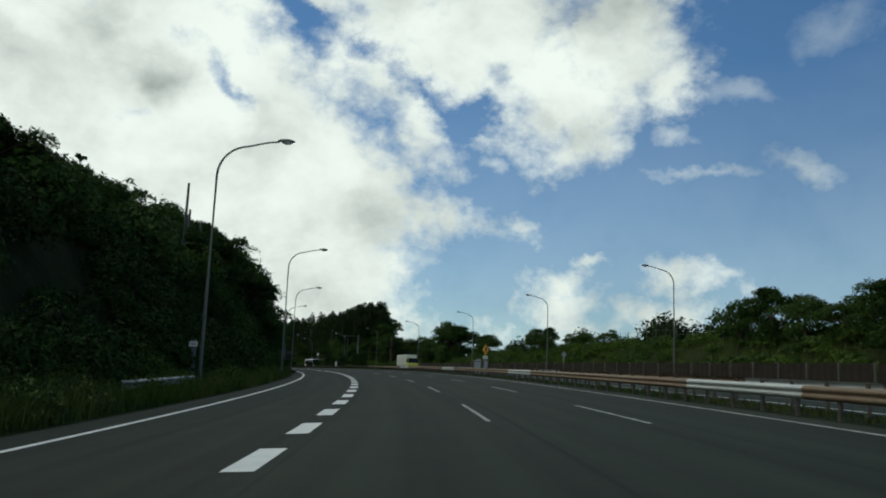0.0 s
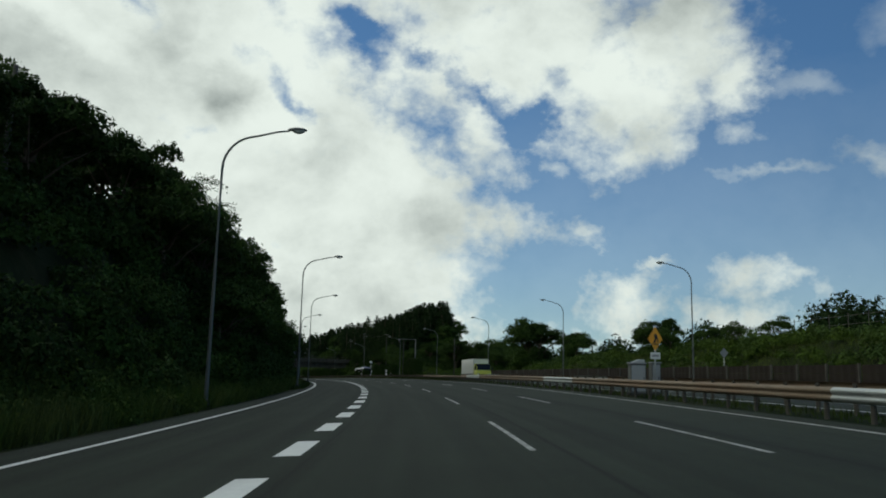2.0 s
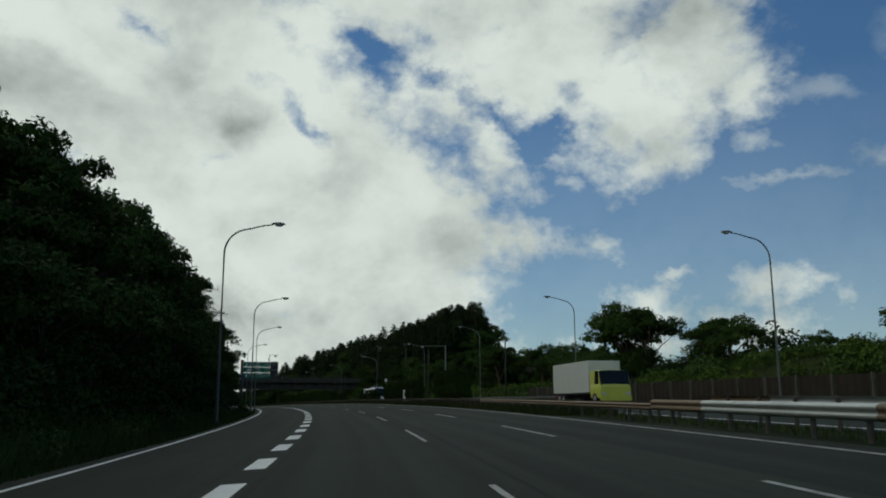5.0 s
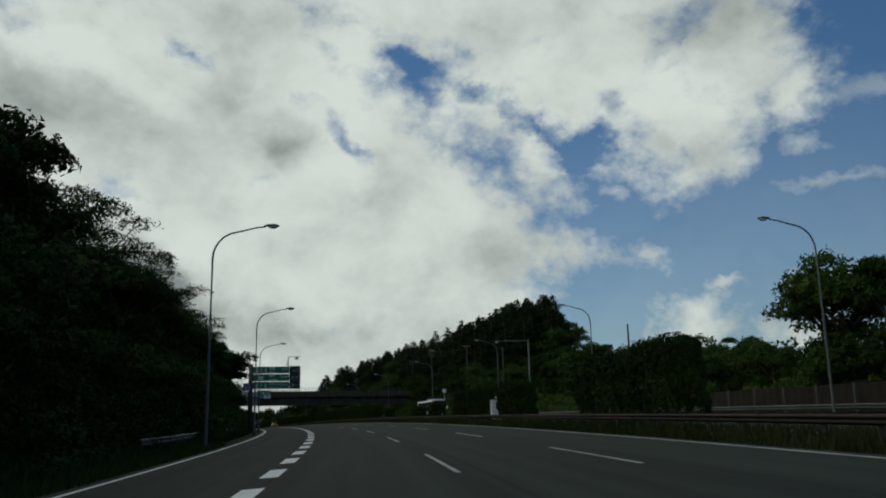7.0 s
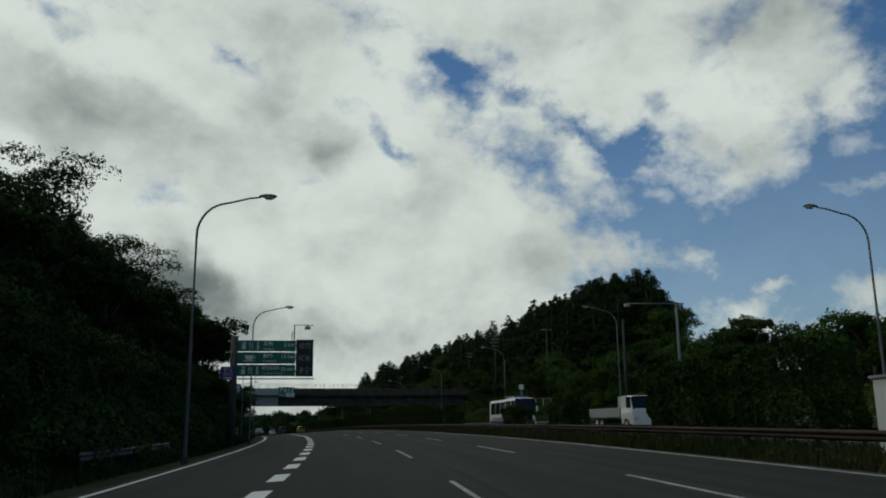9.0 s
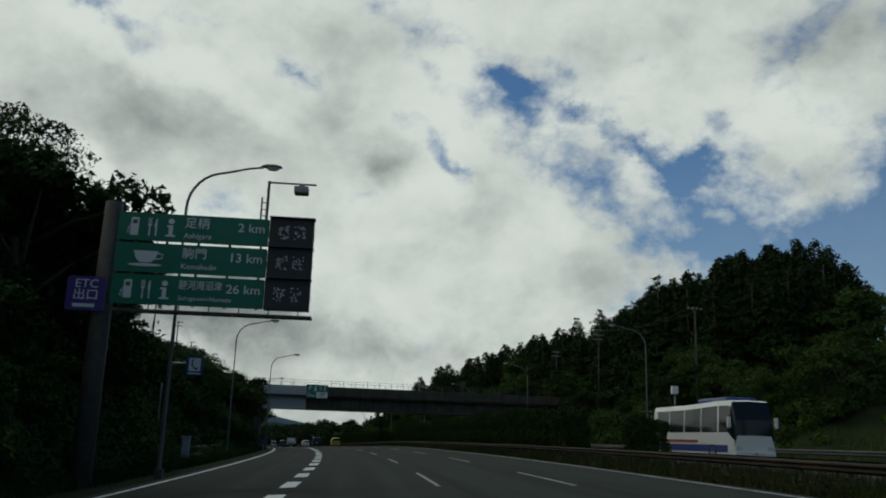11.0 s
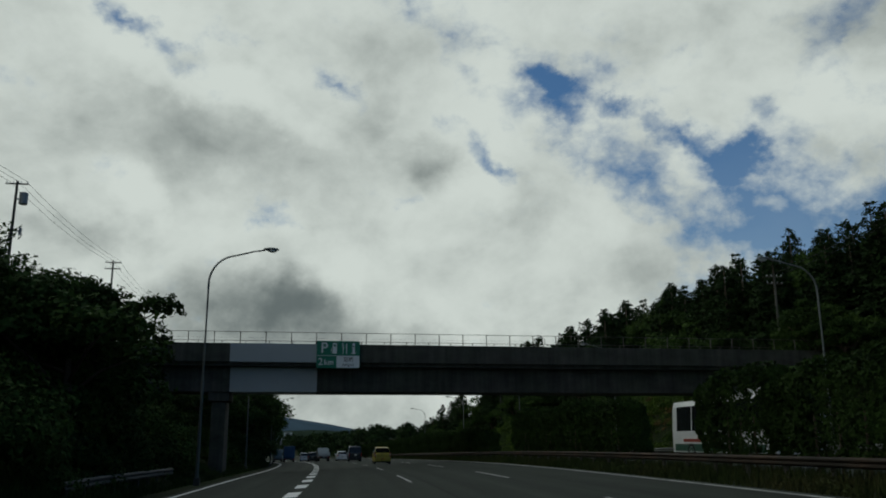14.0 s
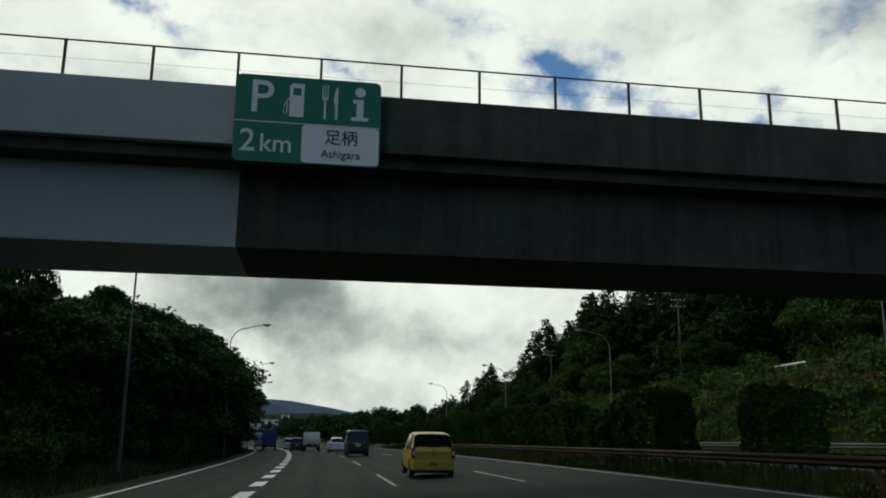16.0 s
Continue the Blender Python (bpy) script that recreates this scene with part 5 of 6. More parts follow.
M["violet"] = material("violet_sign", (0.07, 0.035, 0.20), 0.4, grain=3, vary=0.08)
M["blue_sign"] = material("blue_sign", (0.012, 0.06, 0.22), 0.4, grain=3, vary=0.08)
M["amber"] = material("amber_sign", (0.75, 0.36, 0.02), 0.4, grain=3, vary=0.08)
gantry()


def small_sign(s, r, up, w, h, mat, label, pole_h, shape="rect", face=0, arm=0.0):
    g = thing("road_sign", label, "road sign")
    g.matrix_basis = stand(s, r, 0, face)
    bm = bmesh.new()
    if arm:
        tube(bm, [(-arm, 0.06, -0.3), (-arm, 0.06, up - 0.2), (-arm * 0.7, 0.06, up + 0.15), (0, 0.06, up + 0.2)], 0.05, 8)
    else:
        tube(bm, [(0, 0.06, -0.3), (0, 0.06, pole_h)], 0.04, 8)
    part("post", bm, "steel", g, smooth=True)
    bm = bmesh.new()
    if shape == "rect":
        rounded(bm, -w / 2, w / 2, up - h / 2, up + h / 2, 0, 0.02, 0.05)
    elif shape == "diamond":
        poly(bm, [(-w / 2, up), (0, up - h / 2), (w / 2, up), (0, up + h / 2)], 0, 0.02)
    part("board", bm, mat, g)
    return g


e = small_sign(305.2, -10.5, 5.9, 1.06, 1.2, "blue_sign", "blue emergency telephone sign on a curved post", 5.4, arm=1.9)
bm = bmesh.new()
rounded(bm, -0.36, 0.36, 5.58, 6.4, -0.012, -0.002, 0.04)
part("white_field", bm, "sign_white", e)
bm = bmesh.new()
tube(bm, [(-0.13, -0.016, 6.28), (-0.18, -0.016, 6.02), (-0.02, -0.016, 5.78), (0.2, -0.016, 5.72)], [0.085, 0.045, 0.045, 0.085], 6)
part("telephone_symbol", bm, "blue_sign", e)
bm = bmesh.new()
box(bm, -0.4, 0.4, -0.012, -0.002, 5.4, 5.48)
part("writing_bar", bm, "sign_white", e)
phone = thing("telephone_box", "narrow pale grey emergency telephone box on the verge", "telephone box")
phone.matrix_basis = stand(303.6, -10.3)
bm = bmesh.new()
box(bm, -0.22, 0.22, -0.2, 0.2, -0.2, 1.5, 0.04)
body = part("body", bm, "grey", phone)
bm = bmesh.new()
box(bm, -0.17, 0.17, -0.22, -0.202, 0.55, 1.38, 0.008)
part("door", bm, "concrete_new", body)
bm = bmesh.new()
box(bm, -0.26, 0.26, -0.26, 0.24, 1.503, 1.56, 0.015)
part("lid", bm, "grey", phone)
y = small_sign(81.8, 11.1, 2.6, 0.66, 1.12, "amber", "amber diamond warning sign above a small plate", 2.9, "diamond")
bm = bmesh.new()
poly(bm, [(-0.10, 2.42), (0.0, 2.42), (0.06, 2.62), (0.12, 2.44), (0.17, 2.44), (0.08, 2.78), (0.0, 2.84), (-0.06, 2.76), (-0.02, 2.6)], -0.012, -0.002)
box(bm, -0.16, 0.16, -0.012, -0.002, 2.34, 2.38)
part("dark_symbol", bm, "led", y)
bm = bmesh.new()
box(bm, -0.23, 0.23, 0, 0.02, 1.68, 1.98, 0.008)
plate = part("plate", bm, "sign_white", y, "pale plate below the sign")
bm = bmesh.new()
box(bm, -0.16, 0.16, -0.006, -0.001, 1.78, 1.88)
part("writing_bar", bm, "grey", plate)


def cabinet(s, r, wide, tall, lid):
    c = thing("cabinet", "pale grey metal roadside cabinet in the median", "cabinet", "cabinets in the median")
    c.matrix_basis = stand(s, r)
    bm = bmesh.new()
    box(bm, -wide / 2, wide / 2, -0.22, 0.22, 0.12, tall, 0.02)
    body = part("body", bm, "lamp_grey", c)
    bm = bmesh.new()
    box(bm, -wide / 2 + 0.04, wide / 2 - 0.04, -0.235, -0.222, 0.2, tall - 0.08, 0.006)
    door = part("door", bm, "concrete_new", body)
    bm = bmesh.new()
    box(bm, wide / 2 - 0.12, wide / 2 - 0.09, -0.26, -0.236, tall * 0.5, tall * 0.5 + 0.12)
    part("handle", bm, "led", door)
    bm = bmesh.new()
    box(bm, -wide / 2 - 0.04, wide / 2 + 0.04, -0.27, 0.26, tall + 0.003, tall + 0.05, 0.01)
    if lid:
        poly(bm, [(-wide * 0.4, tall + 0.05), (wide * 0.45, tall + 0.05), (wide * 0.45, tall + 0.2), (wide * 0.1, tall + 0.2)], -0.15, 0.2)
    part("lid", bm, "concrete_new", c)
    bm = bmesh.new()
    box(bm, -wide / 2 - 0.06, wide / 2 + 0.06, -0.28, 0.28, -0.1, 0.117, 0.02)
    part("plinth", bm, "concrete", c)


cabinet(82.2, 10.35, 0.72, 1.45, True)
cabinet(82.4, 11.25, 0.42, 1.5, False)
small_sign(122, 33.0, 3.4, 0.9, 1.0, "grey", "grey back of a small road sign", 3.5, "diamond")
# small plate on the first lamp pole
k = thing("marker_plate", "small pale marker plate on a lamp post", "sign")
k.matrix_basis = stand(41, -10.15)
bm = bmesh.new()
box(bm, -0.2, 0.2, -0.16, -0.13, 1.95, 2.2, 0.01)
plate = part("plate", bm, "sign_white", k)
for z in (2.02, 2.10):
    bm = bmesh.new()
    box(bm, -0.14, 0.14, -0.166, -0.16, z, z + 0.03)
    part("bar", bm, "led", plate)
bm = bmesh.new()
tube(bm, [(0, -0.02, 0), (0, -0.02, 2.3)], 0.125, 10)
part("band", bm, "lamp_grey", k)


# ---------------------------------------------------------------- hut, poles, portal
def hut():
    h = thing("equipment_hut", "small white-painted equipment hut with a tilted solar panel", "hut")
    h.matrix_basis = stand(222.3, 11.95)
    bm = bmesh.new()
    box(bm, -0.52, 0.52, -0.5, 0.5, -0.1, 1.72, 0.02)
    part("body", bm, "white", h)
    bm = bmesh.new()
    box(bm, -0.57, 0.57, -0.56, 0.56, 1.723, 1.79, 0.015)
    part("roof", bm, "grey", h)
    bm = bmesh.new()
    poly(bm, [(-0.15, 1.9), (0.62, 2.2), (0.61, 2.24), (-0.16, 1.94)], -0.45, 0.45)
    panel = part("solar_panel", bm, "lamp_glass", h, "tilted pale solar panel")
    for px, pz in ((-0.05, 1.95), (0.5, 2.15)):
        bm = bmesh.new()
        tube(bm, [(px, 0, 1.78), (px, 0, pz)], 0.025, 6)
        part("stay", bm, "post_dark", panel)
    bm = bmesh.new()
    box(bm, 0.521, 0.54, -0.35, 0.35, 0.1, 1.55, 0.005)
    part("door", bm, "grey", h)
    # the painted number is kept as plain bars
    for i in range(3):
        bm = bmesh.new()
        box(bm, 0.0 + i * 0.15, 0.1 + i * 0.15, -0.512, -0.502, 1.2, 1.45)
        part("painted_bar", bm, "led", h)


hut()


def power_pole(s, r, tall, label="concrete utility pole with crossarms and insulators", arms=2, spin=0.0, strut=False, up=0.0, transformer=False, bracket=False):
    g = thing("utility_pole", label, "utility pole", "utility poles")
    g.matrix_basis = stand(s, r, up, spin)
    bm = bmesh.new()
    tube(bm, [(0, 0, -1.0), (0, 0, tall)], [0.17, 0.1], 10)
    if strut:
        tube(bm, [(-1.6, 0, -1.0), (-0.05, 0, tall * 0.75)], [0.09, 0.07], 8)
    part("pole", bm, "concrete", g, smooth=True)
    if transformer:
        bm = bmesh.new()
        tube(bm, [(0.62, 0, tall - 2.0), (0.62, 0, tall - 1.95), (0.62, 0, tall - 1.05), (0.62, 0, tall - 1.0)], [0.3, 0.34, 0.34, 0.28], 12)
        box(bm, 0.05, 0.4, -0.05, 0.05, tall - 1.6, tall - 1.5)
        part("transformer", bm, "grey", g, "grey drum transformer")
        bm = bmesh.new()
        box(bm, 0.05, 0.75, -0.04, 0.04, tall - 4.3, tall - 4.2)
        box(bm, 0.55, 0.75, -0.1, 0.1, tall - 4.6, tall - 4.0)
        part("switch_box", bm, "grey", g)
    if bracket:
        bm = bmesh.new()
        tube(bm, [(0.05, 0, tall - 2.0), (0.9, 0, tall - 1.9)], 0.035, 6)
        tube(bm, [(0.05, 0, tall - 3.0), (0.6, 0, tall - 2.0)], 0.03, 6)
        part("bracket", bm, "post_dark", g)
    for k in range(arms):
        z = tall - 0.25 - 0.75 * k
        bm = bmesh.new()
        box(bm, -0.9, 0.9, -0.05, 0.05, z - 0.05, z + 0.05)
        c = part("crossarm", bm, "post_dark", g)
        for x in (-0.8, -0.3, 0.3, 0.8):
            bm = bmesh.new()
            tube(bm, [(x, 0, z + 0.05), (x, 0, z + 0.24)], [0.05, 0.03], 6)
            part("insulator", bm, "lamp_glass", c)
    return g


power_pole(389.6, -27.5, 14.8, strut=True, arms=1, transformer=True)
power_pole(420.4, -26.8, 17.0, strut=True, arms=2)
power_pole(443, -25.4, 16.6, arms=2)
power_pole(374.3, 42.4, 13.2, arms=3)
power_pole(339.9, 40.4, 13.1, arms=1)
power_pole(247.4, 33.8, 10.4, "bare steel mast with a short bracket", 0, bracket=True)
power_pole(398, 44.0, 12.0, arms=2)
power_pole(455, 41.0, 11.0, arms=2)
power_pole(500, 41.0, 11.0, arms=2)
for s, r, t in ((70, -17.2, 8.6), (75, -17.8, 7.0), (79, -17.4, 6.6), (83, -18, 6.2)):
    power_pole(s, r, t, "bare weathered post standing among hilltop shrubs", 0)


def cable(a, b, sag, name="overhead_cable"):
    a, b = Vector(a), Vector(b)
    bm = bmesh.new()
    pts = [a.lerp(b, k / 12) - Vector((0, 0, sag * 4 * (k / 12) * (1 - k / 12))) for k in range(13)]
    tube(bm, pts, 0.018, 4)
    tagged(part(name, bm, "black"), "thin black overhead cable between utility poles", "cable", "overhead cables")


tops = [at(330, -36, 15.0), at(389.6, -27.5, 14.6), at(420.4, -26.8, 16.8), at(443, -25.4, 16.4)]
for a, b in zip(tops, tops[1:]):
    for d in (-0.7, 0.0, 0.7):
        cable(a + Vector((d, 0.2 * d, 0.2)), b + Vector((d, 0.2 * d, 0.2)), 0.5)
ra, rb = at(374.3, 42.4, 13.0), at(398, 44.0, 11.8)
for d in (-0.6, 0.6):
    cable(ra + Vector((d, 0, 0.1)), rb + Vector((d, 0, 0.1)), 0.4)
    cable(at(339.9, 40.4, 12.9) + Vector((d, 0, 0)), ra + Vector((d, 0, 0.1)), 0.8)


def camera_arm():
    g = thing("camera_mast", "slim grey steel mast with a long arm beside the far carriageway", "mast")
    g.matrix_basis = stand(276.9, 31.4)
    bm = bmesh.new()
    tube(bm, [(0, 0, -0.6), (0, 0, 11.6)], [0.17, 0.11], 10)
    part("column", bm, "lamp_grey", g, smooth=True)
    bm = bmesh.new()
    tube(bm, [(0.05, 0, 11.45), (-4.9, 0, 11.4)], [0.08, 0.05], 8)
    part("arm", bm, "lamp_grey", g, smooth=True)
    bm = bmesh.new()
    box(bm, -5.1, -4.7, -0.2, 0.2, 11.1, 11.36, 0.04)
    part("camera_box", bm, "grey", g)


camera_arm()
power_pole(289.2, 31.2, 11.6, "plain grey pole beside the far carriageway", 0)

# dish and railing on the hill road at the right
g = thing("signal_box", "white round-topped signal box on a short post by the hill road", "signal box")
g.matrix_basis = stand(325.4, 30.6)
bm = bmesh.new()
tube(bm, [(0, 0, -0.3), (0, 0, 5.6)], 0.06, 8)
part("post", bm, "steel", g)
bm = bmesh.new()
box(bm, -0.32, 0.32, -0.2, 0.2, 5.6, 6.35, 0.12)
part("box", bm, "white", g)


def hill_rail(s0, s1, r0, r1, up, mat="white"):
    g = thing("guard_rail", "white guard rail of a lane climbing the hill", "guard rail", "guard rails")
    a, b = at(s0, r0), at(s1, r1)
    n = 8
    pts = [at(s0 + (s1 - s0) * k / n, r0 + (r1 - r0) * k / n, up) for k in range(n + 1)]
    for p, q in zip(pts, pts[1:]):
        bm = bmesh.new()
        tube(bm, [p + Vector((0, 0, 0.0)), q], 0.075, 6)
        part("beam", bm, mat, g)
        bm = bmesh.new()
        tube(bm, [p - Vector((0, 0, 2.6)), p], 0.06, 6)
        part("post", bm, "steel", g)


hill_rail(427.8, 438.8, 38.0, 38.2, 0.8)
hill_rail(453.8, 463.8, 38.2, 38.4, 0.5)
hill_rail(322, 352, 38.0, 38.6, 2.4, "steel_dull")

# link fence on the bank at the right
f = thing("wire_fence", "tall thin wire fence on top of the bank", "fence")
f.matrix_basis = stand(70, 48)
inv = f.matrix_basis.inverted()
for k in range(26):
    m = inv @ stand(70 + 3.2 * k, 48)
    bm = bmesh.new()
    tube(bm, [(0, 0, -0.4), (0, 0, 3.1)], 0.045, 6)
    part("post", bm, "post_dark", f).matrix_basis = m
for z in (1.0, 1.9, 2.8):
    bm = bmesh.new()
    tube(bm, [(inv @ stand(70 + 3.2 * k, 48)) @ Vector((0, 0, z)) for k in range(26)], 0.02, 4)
    part("wire", bm, "post_dark", f)

# distance: a blue mountain ridge and pale buildings below it
def ridge(name, x, y, z, spin, length, tall, seed, mat, label):
    rng = np.random.default_rng(seed)
    n, m = 60, 10
    u = np.linspace(-1, 1, n)
    prof = (np.cos(u * 1.5) ** 1.2) * (1 + 0.16 * np.sin(5 * u + seed) + 0.08 * np.sin(13 * u))
    v = []
    for j in range(m):
        w = j / (m - 1)
        up = prof * tall * np.sin(np.pi * w) ** 0.8 + rng.normal(0, tall * 0.008, n)
        v.append(np.stack([u * length / 2, np.full(n, (w - 0.5) * length * 0.35), up - tall * 0.05], 1))
    v = np.concatenate(v)
    i, j = np.meshgrid(np.arange(n - 1), np.arange(m - 1))
    k = (j * n + i).ravel()
    ob = new(name, array_mesh(name, v, np.stack([k, k + 1, k + n + 1, k + n], 1), mat, True))
    ob.matrix_basis = pose(x, y, z, 0, 0, spin)
    tagged(ob, label, "mountain", kind="structure")


# distance haze on the far ridge is painted in as a blue base colour
M["ridge_blue"] = material("haze_painted_ridge", (0.07, 0.105, 0.13), 1.0, grain=0.02, vary=0.3, stain=0.006, stain_vary=0.3, spec=0.0)
M["ridge_green"] = material("wooded_ridge", (0.03, 0.045, 0.03), 1.0, grain=0.08, vary=0.5, stain=0.01, stain_vary=0.3, spec=0.0)
ridge("mountain", -945, 1735, -11.5, 62, 1500, 66, 3, "ridge_blue", "hazy blue mountain ridge in the distance")
ridge("mountain", -505, 1118, -6, 54, 620, 20, 8, "ridge_green", "dark wooded ridge across the end of the road")


def far_building(x, y, w, d, h, floors):
    b = thing("building", "pale concrete building with rows of dark windows far off", "building", "far buildings")
    b.matrix_basis = pose(x, y, 0, 0, 0, 30)
    bm = bmesh.new()
    box(bm, -w / 2, w / 2, -d / 2, d / 2, -12, h)
    part("body", bm, "white", b)
    bm = bmesh.new()
    box(bm, -w / 2 - 0.4, w / 2 + 0.4, -d / 2 - 0.4, d / 2 + 0.4, h, h + 0.8)
    part("roof", bm, "grey", b)
    for fl in range(floors):
        for k in range(int(w // 5)):
            bm = bmesh.new()
            x = -w / 2 + 2.5 + 5 * k
            z = h - 2.4 - fl * 3.0
            box(bm, x - 1.3, x + 1.3, -d / 2 - 0.15, -d / 2 - 0.02, z, z + 1.6)
            part("window", bm, "led", b)


far_building(-415, 915, 20, 12, 7.8, 2)
far_building(-402.5, 922, 6, 8, 11.3, 3)
far_building(-424.5, 909, 10, 10, 5.2, 2)


# ---------------------------------------------------------------- vehicles
def paint(name, col, rough=0.3):
    return material(name, col, rough, grain=30, vary=0.02, stain=1.5, stain_vary=0.06, coat=0.5)


M["yellow"] = material("yellow_car_paint", (0.56, 0.43, 0.05), 0.42, grain=30, vary=0.02, stain=1.5, stain_vary=0.06, coat=0.15)
M["navy"] = paint("dark_blue_van_paint", (0.009, 0.011, 0.017))
M["car_white"] = paint("white_car_paint", (0.72, 0.73, 0.73))
M["car_black"] = paint("black_car_paint", (0.02, 0.021, 0.024))
M["truck_blue"] = paint("blue_truck_body", (0.03, 0.10, 0.22), 0.5)
M["truck_cream"] = paint("pale_cargo_body", (0.62, 0.63, 0.6), 0.5)
M["lime"] = paint("lime_yellow_cab", (0.62, 0.66, 0.10))
M["coach_blue"] = paint("coach_blue", (0.03, 0.05, 0.22))
M["coach_green"] = paint("coach_green", (0.03, 0.09, 0.06))
M["coach_red"] = paint("coach_red", (0.35, 0.05, 0.03))
M["tail_red"] = material("red_tail_lamp", (0.42, 0.012, 0.018), 0.2, grain=30, vary=0.1, coat=0.5)
M["chrome"] = material("chrome", (0.75, 0.76, 0.77), 0.2, 1.0, grain=30, vary=0.05)
M["hub"] = material("silver_wheel_trim", (0.5, 0.5, 0.5), 0.35, 0.7, grain=20, vary=0.1)
M["plate_y"] = material("amber_plate", (0.72, 0.36, 0.03), 0.5, grain=10, vary=0.08)
M["plate_w"] = material("white_plate", (0.75, 0.76, 0.74), 0.5, grain=10, vary=0.05)


def dark_glass():
    m = bpy.data.materials.new("tinted_glass")
    m.use_nodes = True
    p = m.node_tree.nodes["Principled BSDF"]
    n = m.node_tree.nodes.new("ShaderNodeTexNoise")
    n.inputs["Scale"].default_value = 1.2
    r = m.node_tree.nodes.new("ShaderNodeMapRange")
    r.inputs["To Min"].default_value, r.inputs["To Max"].default_value = 0.03, 0.09
    m.node_tree.links.new(n.outputs["Fac"], r.inputs["Value"])
    m.node_tree.links.new(r.outputs["Result"], p.inputs["Roughness"])
    p.inputs["Base Color"].default_value = (0.012, 0.015, 0.017, 1)
    p.inputs["Specular IOR Level"].default_value = 0.35
    return m


M["glass"] = dark_glass()


def loft(stations, glass_rule):
    """Two bmeshes, body and glass, from half cross-sections along y. A station: (y, [(x, z), ...]) from the sill to the roof's middle."""
    body, glass = bmesh.new(), bmesh.new()

    def ring(st):
        y, half = st
        return [(x, y, z) for x, z in half] + [(-x, y, z) for x, z in half[::-1] if x > 1e-4]

    rings = [ring(s) for s in stations]
    m = len(stations[0][1])
    for i, (a, b) in enumerate(zip(rings, rings[1:])):
        n = len(a)
        for k in range(n - 1):
            seg = k if k < m - 1 else n - 2 - k
            t = glass if glass_rule(i, seg) else body
            q = [a[k], b[k], b[k + 1], a[k + 1]]
            if (Vector(q[0]) - Vector(q[3])).length < 1e-4 and (Vector(q[1]) - Vector(q[2])).length < 1e-4:
                continue
            t.faces.new([t.verts.new(c) for c in q])
    for r in (rings[0], rings[-1]):
        body.faces.new([body.verts.new(c) for c in r])
    for t in (body, glass):
        bmesh.ops.remove_doubles(t, verts=t.verts[:], dist=0.001)
        bmesh.ops.dissolve_degenerate(t, dist=0.0005, edges=t.edges[:])
        bmesh.ops.recalc_face_normals(t, faces=t.faces[:])
    return body, glass


def section(w, wr, zb, zm, zbelt, zroof):
    """Half section: sill, flank, shoulder, window head, roof."""
    return [(w * 0.86, zb), (w * 0.97, zb + 0.05), (w, (zb + zm) / 2), (w, zm), (w * 0.965, zbelt), (wr, zroof - 0.07), (wr * 0.8, zroof - 0.012), (0, zroof)]


def wheel(car, x, y, rad, wide, name="wheel"):
    side = 1 if x > 0 else -1
    w = new(name)
    w.parent = car
    w.location = (x, y, rad)

    def lathe(prof, mat, nm, n=20):
        bm = bmesh.new()
        rings = [[bm.verts.new((side * px, pr * math.cos(2 * math.pi * k / n), pr * math.sin(2 * math.pi * k / n))) for k in range(n)] for px, pr in prof]
        for a, b in zip(rings, rings[1:]):
            for k in range(n):
                bm.faces.new((a[k], a[(k + 1) % n], b[(k + 1) % n], b[k]))
        bm.faces.new(rings[-1])
        bmesh.ops.recalc_face_normals(bm, faces=bm.faces)
        return part(nm, bm, mat, w, smooth=False)

    h = wide / 2
    lathe([(-h, rad * 0.6), (-h, rad * 0.93), (-h * 0.7, rad), (h * 0.7, rad), (h, rad * 0.93), (h, rad * 0.68), (h * 0.8, rad * 0.66)], "black", "tyre")
    lathe([(h * 0.75, rad * 0.66), (h * 0.98, rad * 0.62), (h * 0.8, rad * 0.42), (h * 0.95, rad * 0.18), (h * 1.0, rad * 0.1)], "hub", "rim")


def slab(car, name, x0, x1, y0, y1, z0, z1, mat, bevel=0.01, label=""):
    bm = bmesh.new()
    box(bm, x0, x1, y0, y1, z0, z1, bevel)
    return part(name, bm, mat, car, label)


def plate_bars(car, x, y, z, w, h, mat, face=-1):
    p = slab(car, "number_plate", x - w / 2, x + w / 2, min(y, y + face * 0.015), max(y, y + face * 0.015), z - h / 2, z + h / 2, mat, 0.0)
    yy = y + face * 0.019
    for k in range(4):
        bx = x - w * 0.30 + k * w * 0.2
        slab(p, "bar", bx - w * 0.06, bx + w * 0.06, min(yy, yy + 0.003), max(yy, yy + 0.003), z - h * 0.34, z + h * 0.12, "led", 0.0)
    slab(p, "bar", x - w * 0.25, x + w * 0.25, min(yy, yy + 0.003), max(yy, yy + 0.003), z + h * 0.24, z + h * 0.36, "led", 0.0)


